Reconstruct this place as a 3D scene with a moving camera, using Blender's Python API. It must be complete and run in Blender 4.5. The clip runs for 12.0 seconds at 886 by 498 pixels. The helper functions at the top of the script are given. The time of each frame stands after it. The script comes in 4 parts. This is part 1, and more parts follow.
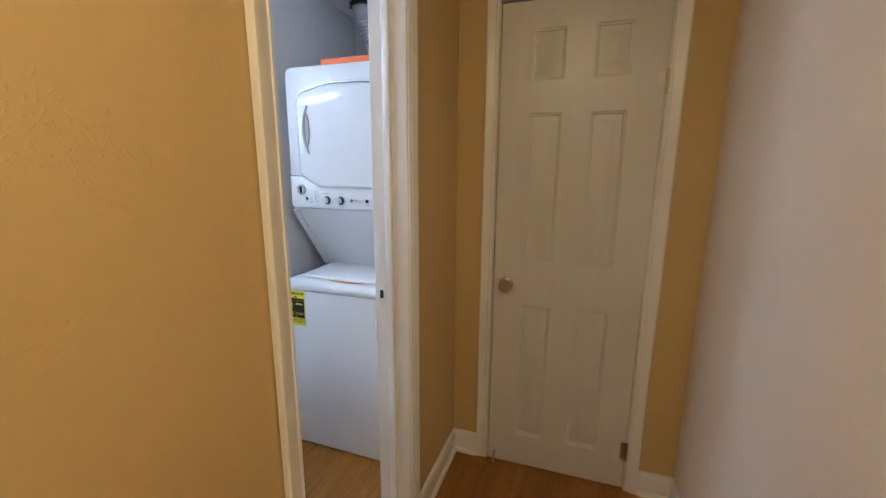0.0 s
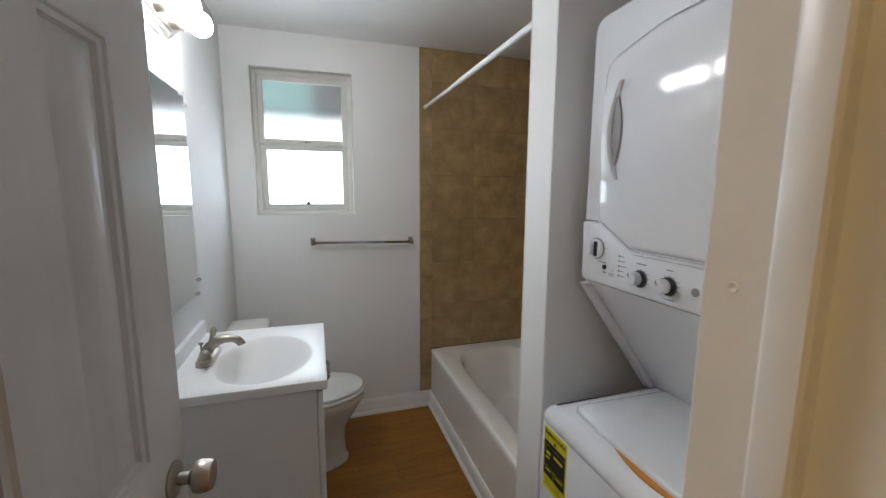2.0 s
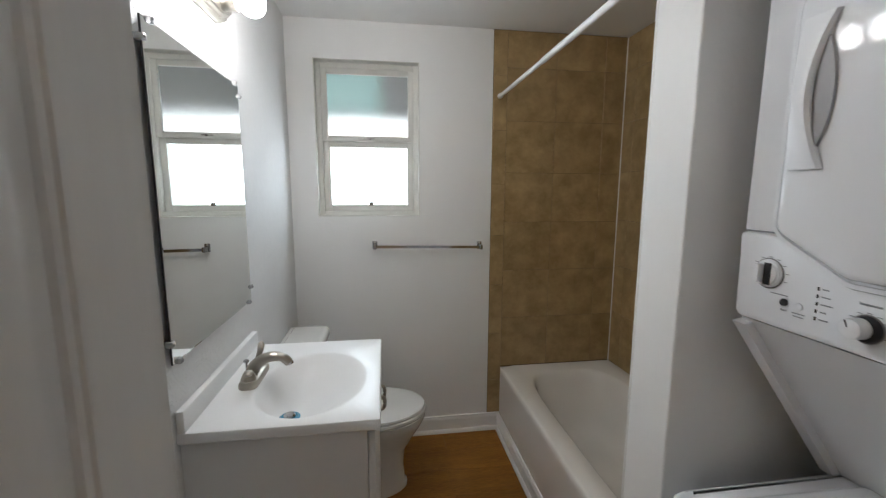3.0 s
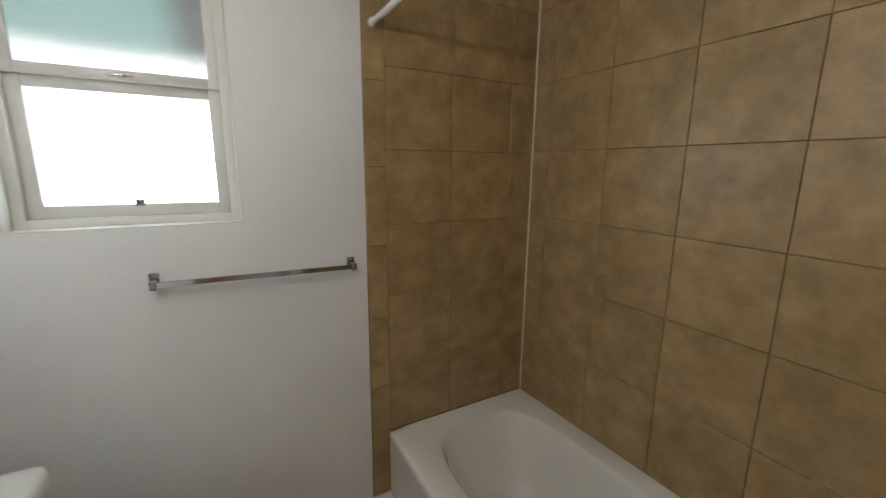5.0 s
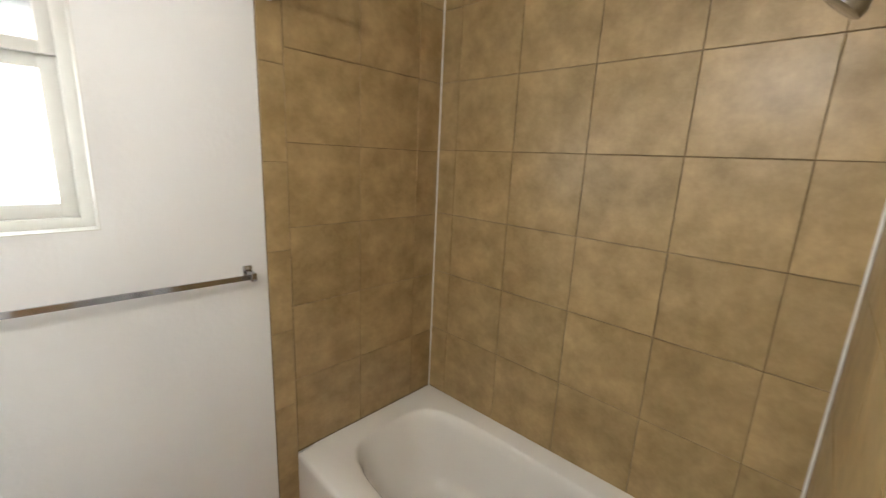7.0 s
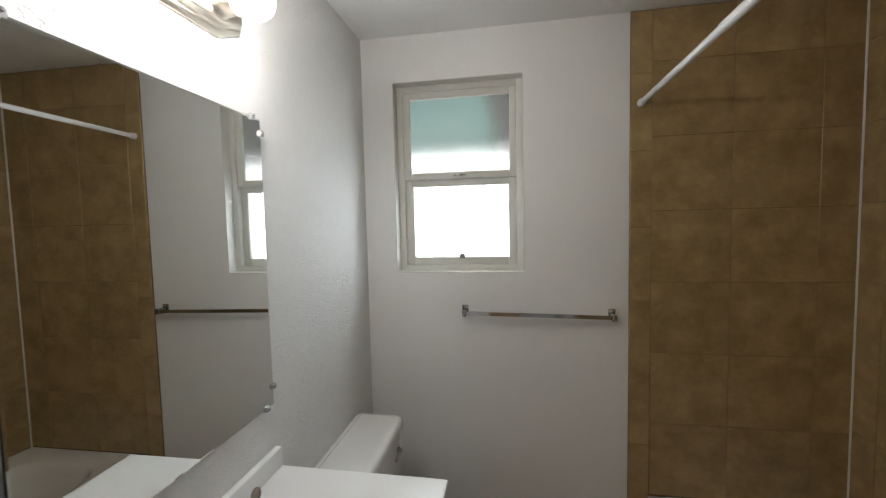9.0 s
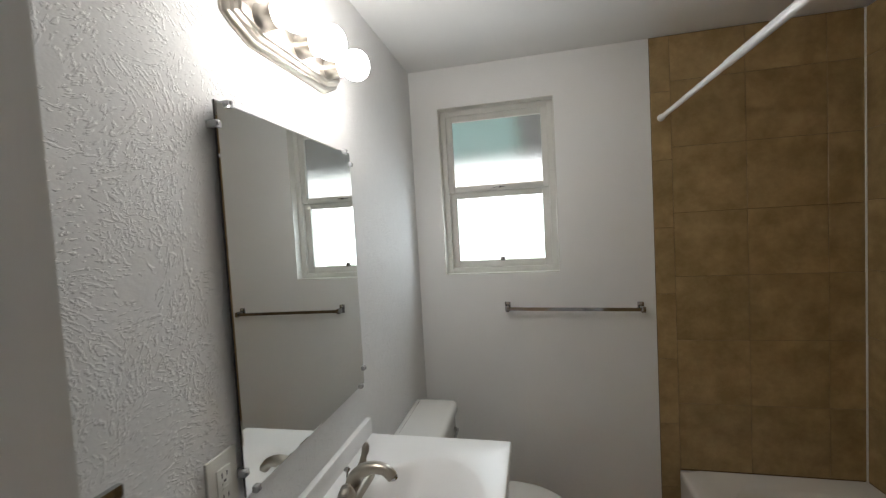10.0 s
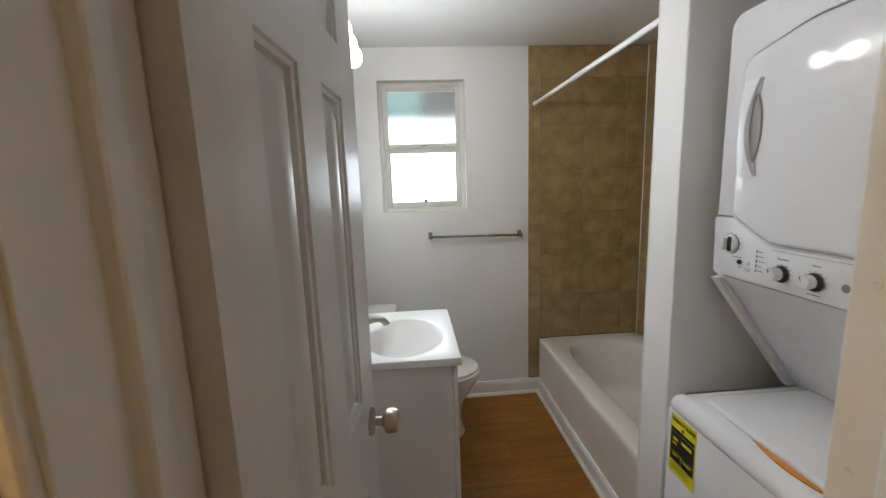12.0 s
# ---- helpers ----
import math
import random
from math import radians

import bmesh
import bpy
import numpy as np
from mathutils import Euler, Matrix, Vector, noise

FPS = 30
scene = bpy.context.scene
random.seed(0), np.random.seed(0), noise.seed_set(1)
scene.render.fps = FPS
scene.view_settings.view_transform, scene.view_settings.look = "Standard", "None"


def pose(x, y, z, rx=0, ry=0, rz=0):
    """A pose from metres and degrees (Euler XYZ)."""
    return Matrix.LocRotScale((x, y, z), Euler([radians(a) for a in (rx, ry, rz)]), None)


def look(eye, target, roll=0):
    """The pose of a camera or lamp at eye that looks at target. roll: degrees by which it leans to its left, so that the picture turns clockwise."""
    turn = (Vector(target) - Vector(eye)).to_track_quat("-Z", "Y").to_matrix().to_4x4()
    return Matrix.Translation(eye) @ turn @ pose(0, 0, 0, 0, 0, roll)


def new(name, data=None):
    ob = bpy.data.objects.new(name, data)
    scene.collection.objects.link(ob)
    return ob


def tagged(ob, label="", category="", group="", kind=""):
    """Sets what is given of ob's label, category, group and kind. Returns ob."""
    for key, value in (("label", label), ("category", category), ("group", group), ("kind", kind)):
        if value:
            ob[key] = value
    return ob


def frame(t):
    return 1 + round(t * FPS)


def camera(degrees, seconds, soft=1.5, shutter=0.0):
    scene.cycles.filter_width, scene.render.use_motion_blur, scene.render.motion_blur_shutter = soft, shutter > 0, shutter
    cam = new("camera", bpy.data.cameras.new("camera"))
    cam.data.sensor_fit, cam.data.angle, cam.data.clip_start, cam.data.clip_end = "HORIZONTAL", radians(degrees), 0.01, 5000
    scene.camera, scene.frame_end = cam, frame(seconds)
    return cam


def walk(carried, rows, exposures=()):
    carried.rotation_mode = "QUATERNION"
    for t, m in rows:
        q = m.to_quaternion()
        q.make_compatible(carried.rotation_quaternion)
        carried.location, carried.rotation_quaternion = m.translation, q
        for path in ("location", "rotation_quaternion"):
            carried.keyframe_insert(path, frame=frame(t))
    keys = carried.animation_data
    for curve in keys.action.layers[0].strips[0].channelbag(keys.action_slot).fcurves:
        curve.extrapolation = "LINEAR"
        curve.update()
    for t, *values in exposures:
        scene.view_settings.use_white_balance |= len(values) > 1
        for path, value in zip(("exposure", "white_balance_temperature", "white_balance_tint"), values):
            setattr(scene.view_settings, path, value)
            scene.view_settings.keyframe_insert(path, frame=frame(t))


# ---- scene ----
cam = camera(95.8, 12.0, soft=1.2, shutter=0.2)
PATH = [
    (0, (0.171, 0.109, 1.472), (-0.48, 1.958, 1.074), 0.4),
    (0.5, (0.058, 0.443, 1.481), (-0.962, 2.134, 1.164), 2.2),
    (1, (-0.104, 0.738, 1.494), (-1.442, 2.194, 1.191), 3.3),
    (1.5, (-0.24, 0.96, 1.495), (-1.896, 2.043, 1.206), 1.8),
    (2, (-0.314, 1.09, 1.503), (-2.202, 1.688, 1.22), 0.3),
    (2.5, (-0.411, 1.118, 1.496), (-2.359, 1.476, 1.217), -0.8),
    (2.7, (-0.469, 1.106, 1.491), (-2.422, 1.438, 1.218), -0.4),
    (4.3, (-1.179, 1.298, 1.552), (-3.142, 1.384, 1.178), 0.9),
    (4.5, (-1.256, 1.297, 1.549), (-3.198, 1.598, 1.177), 0.8),
    (5, (-1.426, 1.257, 1.545), (-3.133, 2.218, 1.146), 0.6),
    (5.5, (-1.559, 1.179, 1.547), (-2.833, 2.596, 0.939), -0.1),
    (6, (-1.607, 1.157, 1.545), (-2.571, 2.744, 0.802), -0.1),
    (6.5, (-1.611, 1.151, 1.558), (-2.554, 2.789, 0.905), 0.2),
    (7, (-1.555, 1.195, 1.582), (-2.892, 2.615, 1.142), 2.7),
    (7.5, (-1.448, 1.325, 1.579), (-3.268, 2.081, 1.24), 2.7),
    (7.7, (-1.401, 1.381, 1.57), (-3.322, 1.817, 1.221), 2.3),
    (9.3, (-1.085, 1.232, 1.584), (-3.048, 0.861, 1.488), -1.7),
    (9.5, (-1.036, 1.208, 1.598), (-2.999, 0.832, 1.527), -2.4),
    (10, (-0.892, 1.193, 1.594), (-2.842, 0.762, 1.498), -3.2),
    (10.5, (-0.699, 1.15, 1.574), (-2.647, 0.723, 1.417), -3.3),
    (11, (-0.538, 1.117, 1.565), (-2.506, 0.849, 1.333), -3.4),
    (11.5, (-0.362, 1.030, 1.552), (-2.339, 1.0, 1.249), -2.8),
    (12, (-0.194, 0.950, 1.541), (-2.163, 1.094, 1.219), -2.0),
]
EXPO = [(0.0, 2.42, 4900, 10), (0.5, 2.4, 4900, 10), (1.0, 2.25, 5300, 10), (1.5, 2.0, 5600, 10), (2.0, 1.7, 5900, 10), (2.5, 1.65, 6000, 10),
        (4.5, 1.6, 6200, 10), (5.0, 1.72, 6300, 10), (5.5, 2.35, 6400, 10), (6.0, 2.72, 6500, 10), (6.5, 2.72, 6500, 10), (7.0, 2.65, 6500, 10),
        (7.5, 2.25, 6400, 10), (9.5, 1.3, 6400, 10), (10.5, 1.35, 6300, 10), (11.5, 1.72, 6200, 10), (12.0, 1.85, 6100, 10)]
walk(cam, [(t, look(eye, target, roll)) for t, eye, target, roll in PATH], EXPO)

# ---- world, sun, large lights ----
world = bpy.data.worlds.new("sky")
scene.world = world
world.use_nodes = True
wn = world.node_tree.nodes
sky = wn.new("ShaderNodeTexSky")
sky.sky_type, sky.sun_disc = "NISHITA", False
sky.sun_elevation, sky.sun_rotation = radians(48), radians(60)
sky.air_density, sky.dust_density = 1.0, 7.0
wn["Background"].inputs[1].default_value = 0.10
world.node_tree.links.new(sky.outputs[0], wn["Background"].inputs[0])

sun = new("sun", bpy.data.lights.new("sun", "SUN"))
sun.data.energy, sun.data.angle, sun.data.color = 0.8, radians(12), (1.0, 0.96, 0.9)
sun.matrix_world = look((2, 3, 5), (0, 1, 0))


def lamp(name, m, power, colour, sx, sy):
    ob = new(name, bpy.data.lights.new(name, "AREA"))
    ob.data.shape, ob.data.size, ob.data.size_y = "RECTANGLE", sx, sy
    ob.data.energy, ob.data.color = power, colour
    ob.matrix_world = m
    return ob


BULB = 18.0
lamp("window_daylight", look((-3.012, 1.041, 1.572), (-1.5, 1.041, 1.572)), 0.8, (0.88, 0.95, 1.0), 0.44, 0.37).data.spread = radians(150)

# ---- plan, metres ----
XW, YV, YT, ZC = -2.90, 0.617, 2.555, 2.40       # window wall, vanity wall, tub wall, ceiling
XH, TH = -0.40, 0.12                            # hall wall face and thickness
XB = XH - TH                                    # its bathroom face
D0, D1, DZ = 0.757, 1.357, 2.04                 # bathroom doorway
PX0, PX1, PY = -1.45, -1.305, 1.72              # partition between tub and laundry
YC, XR, YE = 1.92, 0.635, -2.2                 # closet wall, right hall wall, hall end
CX0, CX1 = -0.213, 0.433                          # closet doorway
DZ2 = 2.15
WY0, WY1, WZ0, WZ1 = 0.757, 1.325, 1.360, 2.203 # window opening
TUBY, TUBZ = 1.825, 0.41

# ---- materials ----


def mat(name, base, rough=0.5, metal=0.0, vary=0.06, scale=3.0, bump=0.0, bscale=60.0, grain=0.0, gscale=120.0,
        coat=0.0, spec=0.5, obj_var=0.0, stretch=(1, 1, 1), rvar=0.08, detail=4.0):
    m = bpy.data.materials.new(name)
    m.use_nodes = True
    nt = m.node_tree
    n, l = nt.nodes, nt.links
    b = n["Principled BSDF"]
    b.inputs["Roughness"].default_value, b.inputs["Metallic"].default_value = rough, metal
    b.inputs["Coat Weight"].default_value, b.inputs["Coat Roughness"].default_value = coat, 0.08
    b.inputs["Specular IOR Level"].default_value = spec
    tc = n.new("ShaderNodeTexCoord")
    mp = n.new("ShaderNodeMapping")
    mp.inputs["Scale"].default_value = stretch
    l.new(tc.outputs["Object"], mp.inputs["Vector"])
    big = n.new("ShaderNodeTexNoise")
    big.inputs["Scale"].default_value, big.inputs["Detail"].default_value = scale, detail
    l.new(mp.outputs[0], big.inputs["Vector"])
    small = n.new("ShaderNodeTexNoise")
    small.inputs["Scale"].default_value, small.inputs["Detail"].default_value = gscale, 3
    l.new(mp.outputs[0], small.inputs["Vector"])
    ramp = n.new("ShaderNodeMapRange")
    ramp.inputs["From Min"].default_value, ramp.inputs["From Max"].default_value = 0.3, 0.7
    ramp.inputs["To Min"].default_value, ramp.inputs["To Max"].default_value = 1 - vary, 1 + vary
    l.new(big.outputs["Fac"], ramp.inputs["Value"])
    fine = n.new("ShaderNodeMapRange")
    fine.inputs["From Min"].default_value, fine.inputs["From Max"].default_value = 0.3, 0.7
    fine.inputs["To Min"].default_value, fine.inputs["To Max"].default_value = 1 - grain, 1 + grain
    l.new(small.outputs["Fac"], fine.inputs["Value"])
    mul = n.new("ShaderNodeMath")
    mul.operation = "MULTIPLY"
    l.new(ramp.outputs[0], mul.inputs[0])
    l.new(fine.outputs[0], mul.inputs[1])
    last = mul.outputs[0]
    if obj_var:
        info = n.new("ShaderNodeObjectInfo")
        ov = n.new("ShaderNodeMapRange")
        ov.inputs["To Min"].default_value, ov.inputs["To Max"].default_value = 1 - obj_var, 1 + obj_var
        l.new(info.outputs["Random"], ov.inputs["Value"])
        m2 = n.new("ShaderNodeMath")
        m2.operation = "MULTIPLY"
        l.new(last, m2.inputs[0])
        l.new(ov.outputs[0], m2.inputs[1])
        last = m2.outputs[0]
    col = n.new("ShaderNodeVectorMath")
    col.operation = "SCALE"
    col.inputs[0].default_value = base
    l.new(last, col.inputs["Scale"])
    l.new(col.outputs[0], b.inputs["Base Color"])
    rr = n.new("ShaderNodeMapRange")
    rr.inputs["To Min"].default_value, rr.inputs["To Max"].default_value = max(0.02, rough - rvar), min(1, rough + rvar)
    l.new(big.outputs["Fac"], rr.inputs["Value"])
    l.new(rr.outputs[0], b.inputs["Roughness"])
    if bump:
        bn = n.new("ShaderNodeTexNoise")
        bn.inputs["Scale"].default_value, bn.inputs["Detail"].default_value = bscale, 5
        l.new(mp.outputs[0], bn.inputs["Vector"])
        bp = n.new("ShaderNodeBump")
        bp.inputs["Strength"].default_value, bp.inputs["Distance"].default_value = bump, 0.004
        l.new(bn.outputs["Fac"], bp.inputs["Height"])
        l.new(bp.outputs[0], b.inputs["Normal"])
    return m


def stomped(name, base, rough, strength, density, axis):
    """Painted plaster stamped with a brush: patches of parallel strokes, each patch turned its own way about the wall's normal."""
    m = mat(name, base, rough, vary=0.025, scale=1.5, grain=0.012, gscale=40, spec=0.12)
    nt = m.node_tree
    n, l = nt.nodes, nt.links
    tc = n.new("ShaderNodeTexCoord")
    warp = n.new("ShaderNodeTexNoise")
    warp.inputs["Scale"].default_value, warp.inputs["Detail"].default_value = 9.0, 3
    l.new(tc.outputs["Object"], warp.inputs["Vector"])
    bend = n.new("ShaderNodeVectorMath")
    bend.operation = "MULTIPLY_ADD"
    bend.inputs[1].default_value = (0.07, 0.07, 0.07)
    l.new(warp.outputs["Color"], bend.inputs[0])
    l.new(tc.outputs["Object"], bend.inputs[2])
    layers = []
    for seed, size, cut in ((0.0, 7.5, 0.54), (3.7, 10.0, 0.57)):
        shift = n.new("ShaderNodeVectorMath")
        shift.inputs[1].default_value = (seed, seed, seed)
        l.new(bend.outputs[0], shift.inputs[0])
        cell = n.new("ShaderNodeTexVoronoi")
        cell.inputs["Scale"].default_value = size
        l.new(shift.outputs[0], cell.inputs["Vector"])
        turn = n.new("ShaderNodeMath")
        turn.operation = "MULTIPLY"
        turn.inputs[1].default_value = 6.283
        rgb = n.new("ShaderNodeSeparateColor")
        l.new(cell.outputs["Color"], rgb.inputs[0])
        l.new(rgb.outputs[0], turn.inputs[0])
        rot = n.new("ShaderNodeVectorRotate")
        rot.inputs["Axis"].default_value = axis
        l.new(shift.outputs[0], rot.inputs["Vector"])
        l.new(cell.outputs["Position"], rot.inputs["Center"])
        l.new(turn.outputs[0], rot.inputs["Angle"])
        mp = n.new("ShaderNodeMapping")
        mp.inputs["Scale"].default_value = (1.0, 1.0, 0.34)
        l.new(rot.outputs[0], mp.inputs["Vector"])
        stroke = n.new("ShaderNodeTexNoise")
        stroke.inputs["Scale"].default_value, stroke.inputs["Detail"].default_value = 185.0, 2.0
        l.new(mp.outputs[0], stroke.inputs["Vector"])
        crest = n.new("ShaderNodeMapRange")
        crest.interpolation_type = "SMOOTHSTEP"
        crest.inputs["From Min"].default_value, crest.inputs["From Max"].default_value = cut, cut + 0.10
        l.new(stroke.outputs["Fac"], crest.inputs["Value"])
        keep = n.new("ShaderNodeMapRange")
        keep.inputs["From Min"].default_value, keep.inputs["From Max"].default_value = 0.92 - density, 1.15 - density
        l.new(rgb.outputs[1], keep.inputs["Value"])
        mul = n.new("ShaderNodeMath")
        mul.operation = "MULTIPLY"
        l.new(crest.outputs[0], mul.inputs[0])
        l.new(keep.outputs[0], mul.inputs[1])
        layers.append(mul)
    both = n.new("ShaderNodeMath")
    both.operation = "MAXIMUM"
    l.new(layers[0].outputs[0], both.inputs[0])
    l.new(layers[1].outputs[0], both.inputs[1])
    fine = n.new("ShaderNodeTexNoise")
    fine.inputs["Scale"].default_value, fine.inputs["Detail"].default_value = 110.0, 3
    l.new(tc.outputs["Object"], fine.inputs["Vector"])
    tot = n.new("ShaderNodeMath")
    tot.operation = "MULTIPLY_ADD"
    tot.inputs[1].default_value = 0.25
    l.new(fine.outputs["Fac"], tot.inputs[0])
    l.new(both.outputs[0], tot.inputs[2])
    bp = n.new("ShaderNodeBump")
    bp.inputs["Strength"].default_value, bp.inputs["Distance"].default_value = strength, 0.004
    l.new(tot.outputs[0], bp.inputs["Height"])
    l.new(bp.outputs[0], n["Principled BSDF"].inputs["Normal"])
    return m


def mottled(name, dark, light, rough):
    """Glazed stone-look tile: cloudy two-tone, each tile a little apart."""
    m = mat(name, light, rough, bump=0.10, bscale=35, obj_var=0.05, rvar=0.1)
    nt = m.node_tree
    n, l = nt.nodes, nt.links
    tc = n.new("ShaderNodeTexCoord")
    info = n.new("ShaderNodeObjectInfo")
    off = n.new("ShaderNodeVectorMath")
    off.operation = "MULTIPLY_ADD"
    off.inputs[1].default_value = (7.0, 5.0, 9.0)
    comb = n.new("ShaderNodeCombineXYZ")
    for k in range(3):
        l.new(info.outputs["Random"], comb.inputs[k])
    l.new(comb.outputs[0], off.inputs[0])
    l.new(tc.outputs["Object"], off.inputs[2])
    cloud = n.new("ShaderNodeTexNoise")
    cloud.inputs["Scale"].default_value, cloud.inputs["Detail"].default_value = 9.0, 10
    cloud.inputs["Roughness"].default_value = 0.68
    l.new(off.outputs[0], cloud.inputs["Vector"])
    ramp = n.new("ShaderNodeValToRGB")
    ramp.color_ramp.elements[0].position, ramp.color_ramp.elements[0].color = 0.36, (*dark, 1)
    ramp.color_ramp.elements[1].position, ramp.color_ramp.elements[1].color = 0.68, (*light, 1)
    l.new(cloud.outputs["Fac"], ramp.inputs[0])
    scale = [x for x in n if x.type == "VECT_MATH" and x.operation == "SCALE"][0]
    l.new(ramp.outputs[0], scale.inputs[0])
    return m


def planked(name):
    m = mat(name, (0.29, 0.128, 0.021), 0.48, vary=0.20, scale=2.2, grain=0.22, gscale=30, bump=0.06, bscale=50,
            obj_var=0.10, stretch=(9, 0.9, 1), rvar=0.06, spec=0.25)
    return m


M_WALL = mat("satin_white_wall_paint", (0.83, 0.83, 0.82), 0.55, vary=0.02, scale=2, bump=0.20, bscale=60)
M_STOMP = stomped("brushed_texture_white_paint", (0.80, 0.80, 0.795), 0.60, 0.46, 0.70, (0, 1, 0))
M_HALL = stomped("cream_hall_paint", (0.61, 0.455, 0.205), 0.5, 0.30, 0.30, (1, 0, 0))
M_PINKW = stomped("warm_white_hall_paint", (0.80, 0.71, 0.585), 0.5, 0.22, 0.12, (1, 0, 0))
M_CEIL = mat("white_ceiling_paint", (0.82, 0.82, 0.81), 0.5, vary=0.03, scale=2, bump=0.15, bscale=45)
M_TRIM = mat("glossy_white_trim_paint", (0.83, 0.825, 0.81), 0.30, vary=0.02, scale=9, bump=0.10, bscale=70, rvar=0.03)
M_DOOR = mat("white_door_paint", (0.67, 0.665, 0.65), 0.33, vary=0.025, scale=4, bump=0.05, bscale=22, stretch=(9, 9, 0.5))
M_TILE = mottled("brown_mottled_wall_tile", (0.296, 0.202, 0.085), (0.470, 0.334, 0.163), 0.36)
M_GROUT = mat("brown_grout", (0.165, 0.108, 0.050), 0.85, grain=0.15)
M_CAULK = mat("white_caulk", (0.78, 0.77, 0.74), 0.5, grain=0.05)
M_PLANK = planked("oak_vinyl_plank")
M_TUB = mat("white_porcelain_enamel", (0.84, 0.815, 0.77), 0.14, vary=0.015, coat=0.4)
M_CERAMIC = mat("white_toilet_ceramic", (0.78, 0.78, 0.755), 0.12, vary=0.015, coat=0.4)
M_SINK = mat("cultured_marble_white", (0.84, 0.84, 0.835), 0.34, vary=0.012)
M_CAB = mat("white_laminate", (0.80, 0.80, 0.785), 0.38, vary=0.02)
M_APPL = mat("white_enamelled_steel", (0.81, 0.825, 0.855), 0.07, vary=0.012, coat=0.0, rvar=0.01, spec=0.22)
M_APPLP = mat("white_appliance_plastic", (0.81, 0.825, 0.855), 0.33, vary=0.015)
M_GREYP = mat("grey_plastic", (0.25, 0.25, 0.26), 0.4)
# grey for the shade painted into the dryer's grip recess
M_SHADEP = mat("recess_shade_grey", (0.36, 0.36, 0.37), 0.4)
M_DARK = mat("black_plastic", (0.02, 0.02, 0.022), 0.35)
M_PRINT = mat("grey_print", (0.30, 0.31, 0.33), 0.6)
M_NICKEL = mat("brushed_nickel", (0.46, 0.425, 0.37), 0.33, metal=1.0, vary=0.05, bump=0.05, bscale=90)
M_CHROME = mat("chrome", (0.46, 0.46, 0.47), 0.06, metal=1.0, vary=0.03)
M_FOIL = mat("aluminium_foil_duct", (0.82, 0.83, 0.85), 0.42, metal=1.0, vary=0.08, bump=0.5, bscale=60)
M_ROD = mat("white_rod_coating", (0.80, 0.80, 0.80), 0.3)
M_YELLOW = mat("yellow_paper", (0.80, 0.73, 0.02), 0.5, vary=0.03)
M_BLACKINK = mat("black_ink", (0.015, 0.015, 0.012), 0.55)
M_ORANGE = mat("orange_card", (0.85, 0.19, 0.05), 0.55, vary=0.05)
M_AMBER = mat("orange_drum_plastic", (0.62, 0.24, 0.03), 0.4)
M_PAPER = mat("white_paper", (0.74, 0.74, 0.74), 0.6)
M_BLUE = mat("blue_drain_film", (0.05, 0.24, 0.38), 0.3)
M_WFRAME = mat("ivory_painted_aluminium", (0.71, 0.70, 0.655), 0.38, vary=0.05, scale=9)
M_OUT = mat("ivory_outlet_plastic", (0.74, 0.73, 0.68), 0.35)
M_EAVE = mat("weathered_grey_soffit", (0.20, 0.20, 0.195), 0.8, vary=0.3, scale=4)
M_TEAL = mat("pale_teal_soffit_paint", (0.38, 0.60, 0.585), 0.8, vary=0.12)
M_GROUND = mat("pale_concrete", (0.62, 0.61, 0.58), 0.9, vary=0.15, scale=2, grain=0.1)
# dimness of the closed closet, put into its back wall's colour
M_CLOSET_DIM = mat("closet_dimness_colour", (0.45, 0.40, 0.32), 0.7)

M_BULB = bpy.data.materials.new("frosted_bulb_glow")
M_BULB.use_nodes = True
bb = M_BULB.node_tree.nodes["Principled BSDF"]
bb.inputs["Base Color"].default_value = (0.9, 0.9, 0.9, 1)
bb.inputs["Emission Color"].default_value = (1.0, 0.95, 0.89, 1)
bb.inputs["Emission Strength"].default_value = BULB

M_DOME = bpy.data.materials.new("warm_glowing_dome_glass")
M_DOME.use_nodes = True
bb = M_DOME.node_tree.nodes["Principled BSDF"]
bb.inputs["Base Color"].default_value = (0.9, 0.85, 0.75, 1)
bb.inputs["Emission Color"].default_value = (1.0, 0.68, 0.28, 1)
bb.inputs["Emission Strength"].default_value = 15.0

M_MIRROR = bpy.data.materials.new("silvered_mirror")
M_MIRROR.use_nodes = True
bb = M_MIRROR.node_tree.nodes["Principled BSDF"]
bb.inputs["Base Color"].default_value = (0.80, 0.82, 0.81, 1)
bb.inputs["Metallic"].default_value, bb.inputs["Roughness"].default_value = 1.0, 0.01

M_GLASS = bpy.data.materials.new("frosted_window_glass")
M_GLASS.use_nodes = True
gn = M_GLASS.node_tree.nodes
bb = gn["Principled BSDF"]
bb.inputs["Base Color"].default_value = (0.94, 0.98, 0.955, 1)
bb.inputs["Transmission Weight"].default_value, bb.inputs["Roughness"].default_value = 1.0, 0.22
bb.inputs["IOR"].default_value = 1.25
gt = gn.new("ShaderNodeTexNoise")
gt.inputs["Scale"].default_value = 220.0
gb = gn.new("ShaderNodeBump")
gb.inputs["Strength"].default_value, gb.inputs["Distance"].default_value = 0.25, 0.002
M_GLASS.node_tree.links.new(gt.outputs["Fac"], gb.inputs["Height"])
M_GLASS.node_tree.links.new(gb.outputs[0], bb.inputs["Normal"])

# emission stands in for the bright low sky behind the frosted panes
M_SKYGLOW = bpy.data.materials.new("glowing_sky_stand_in")
M_SKYGLOW.use_nodes = True
bb = M_SKYGLOW.node_tree.nodes["Principled BSDF"]
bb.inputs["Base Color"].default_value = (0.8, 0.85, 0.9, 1)
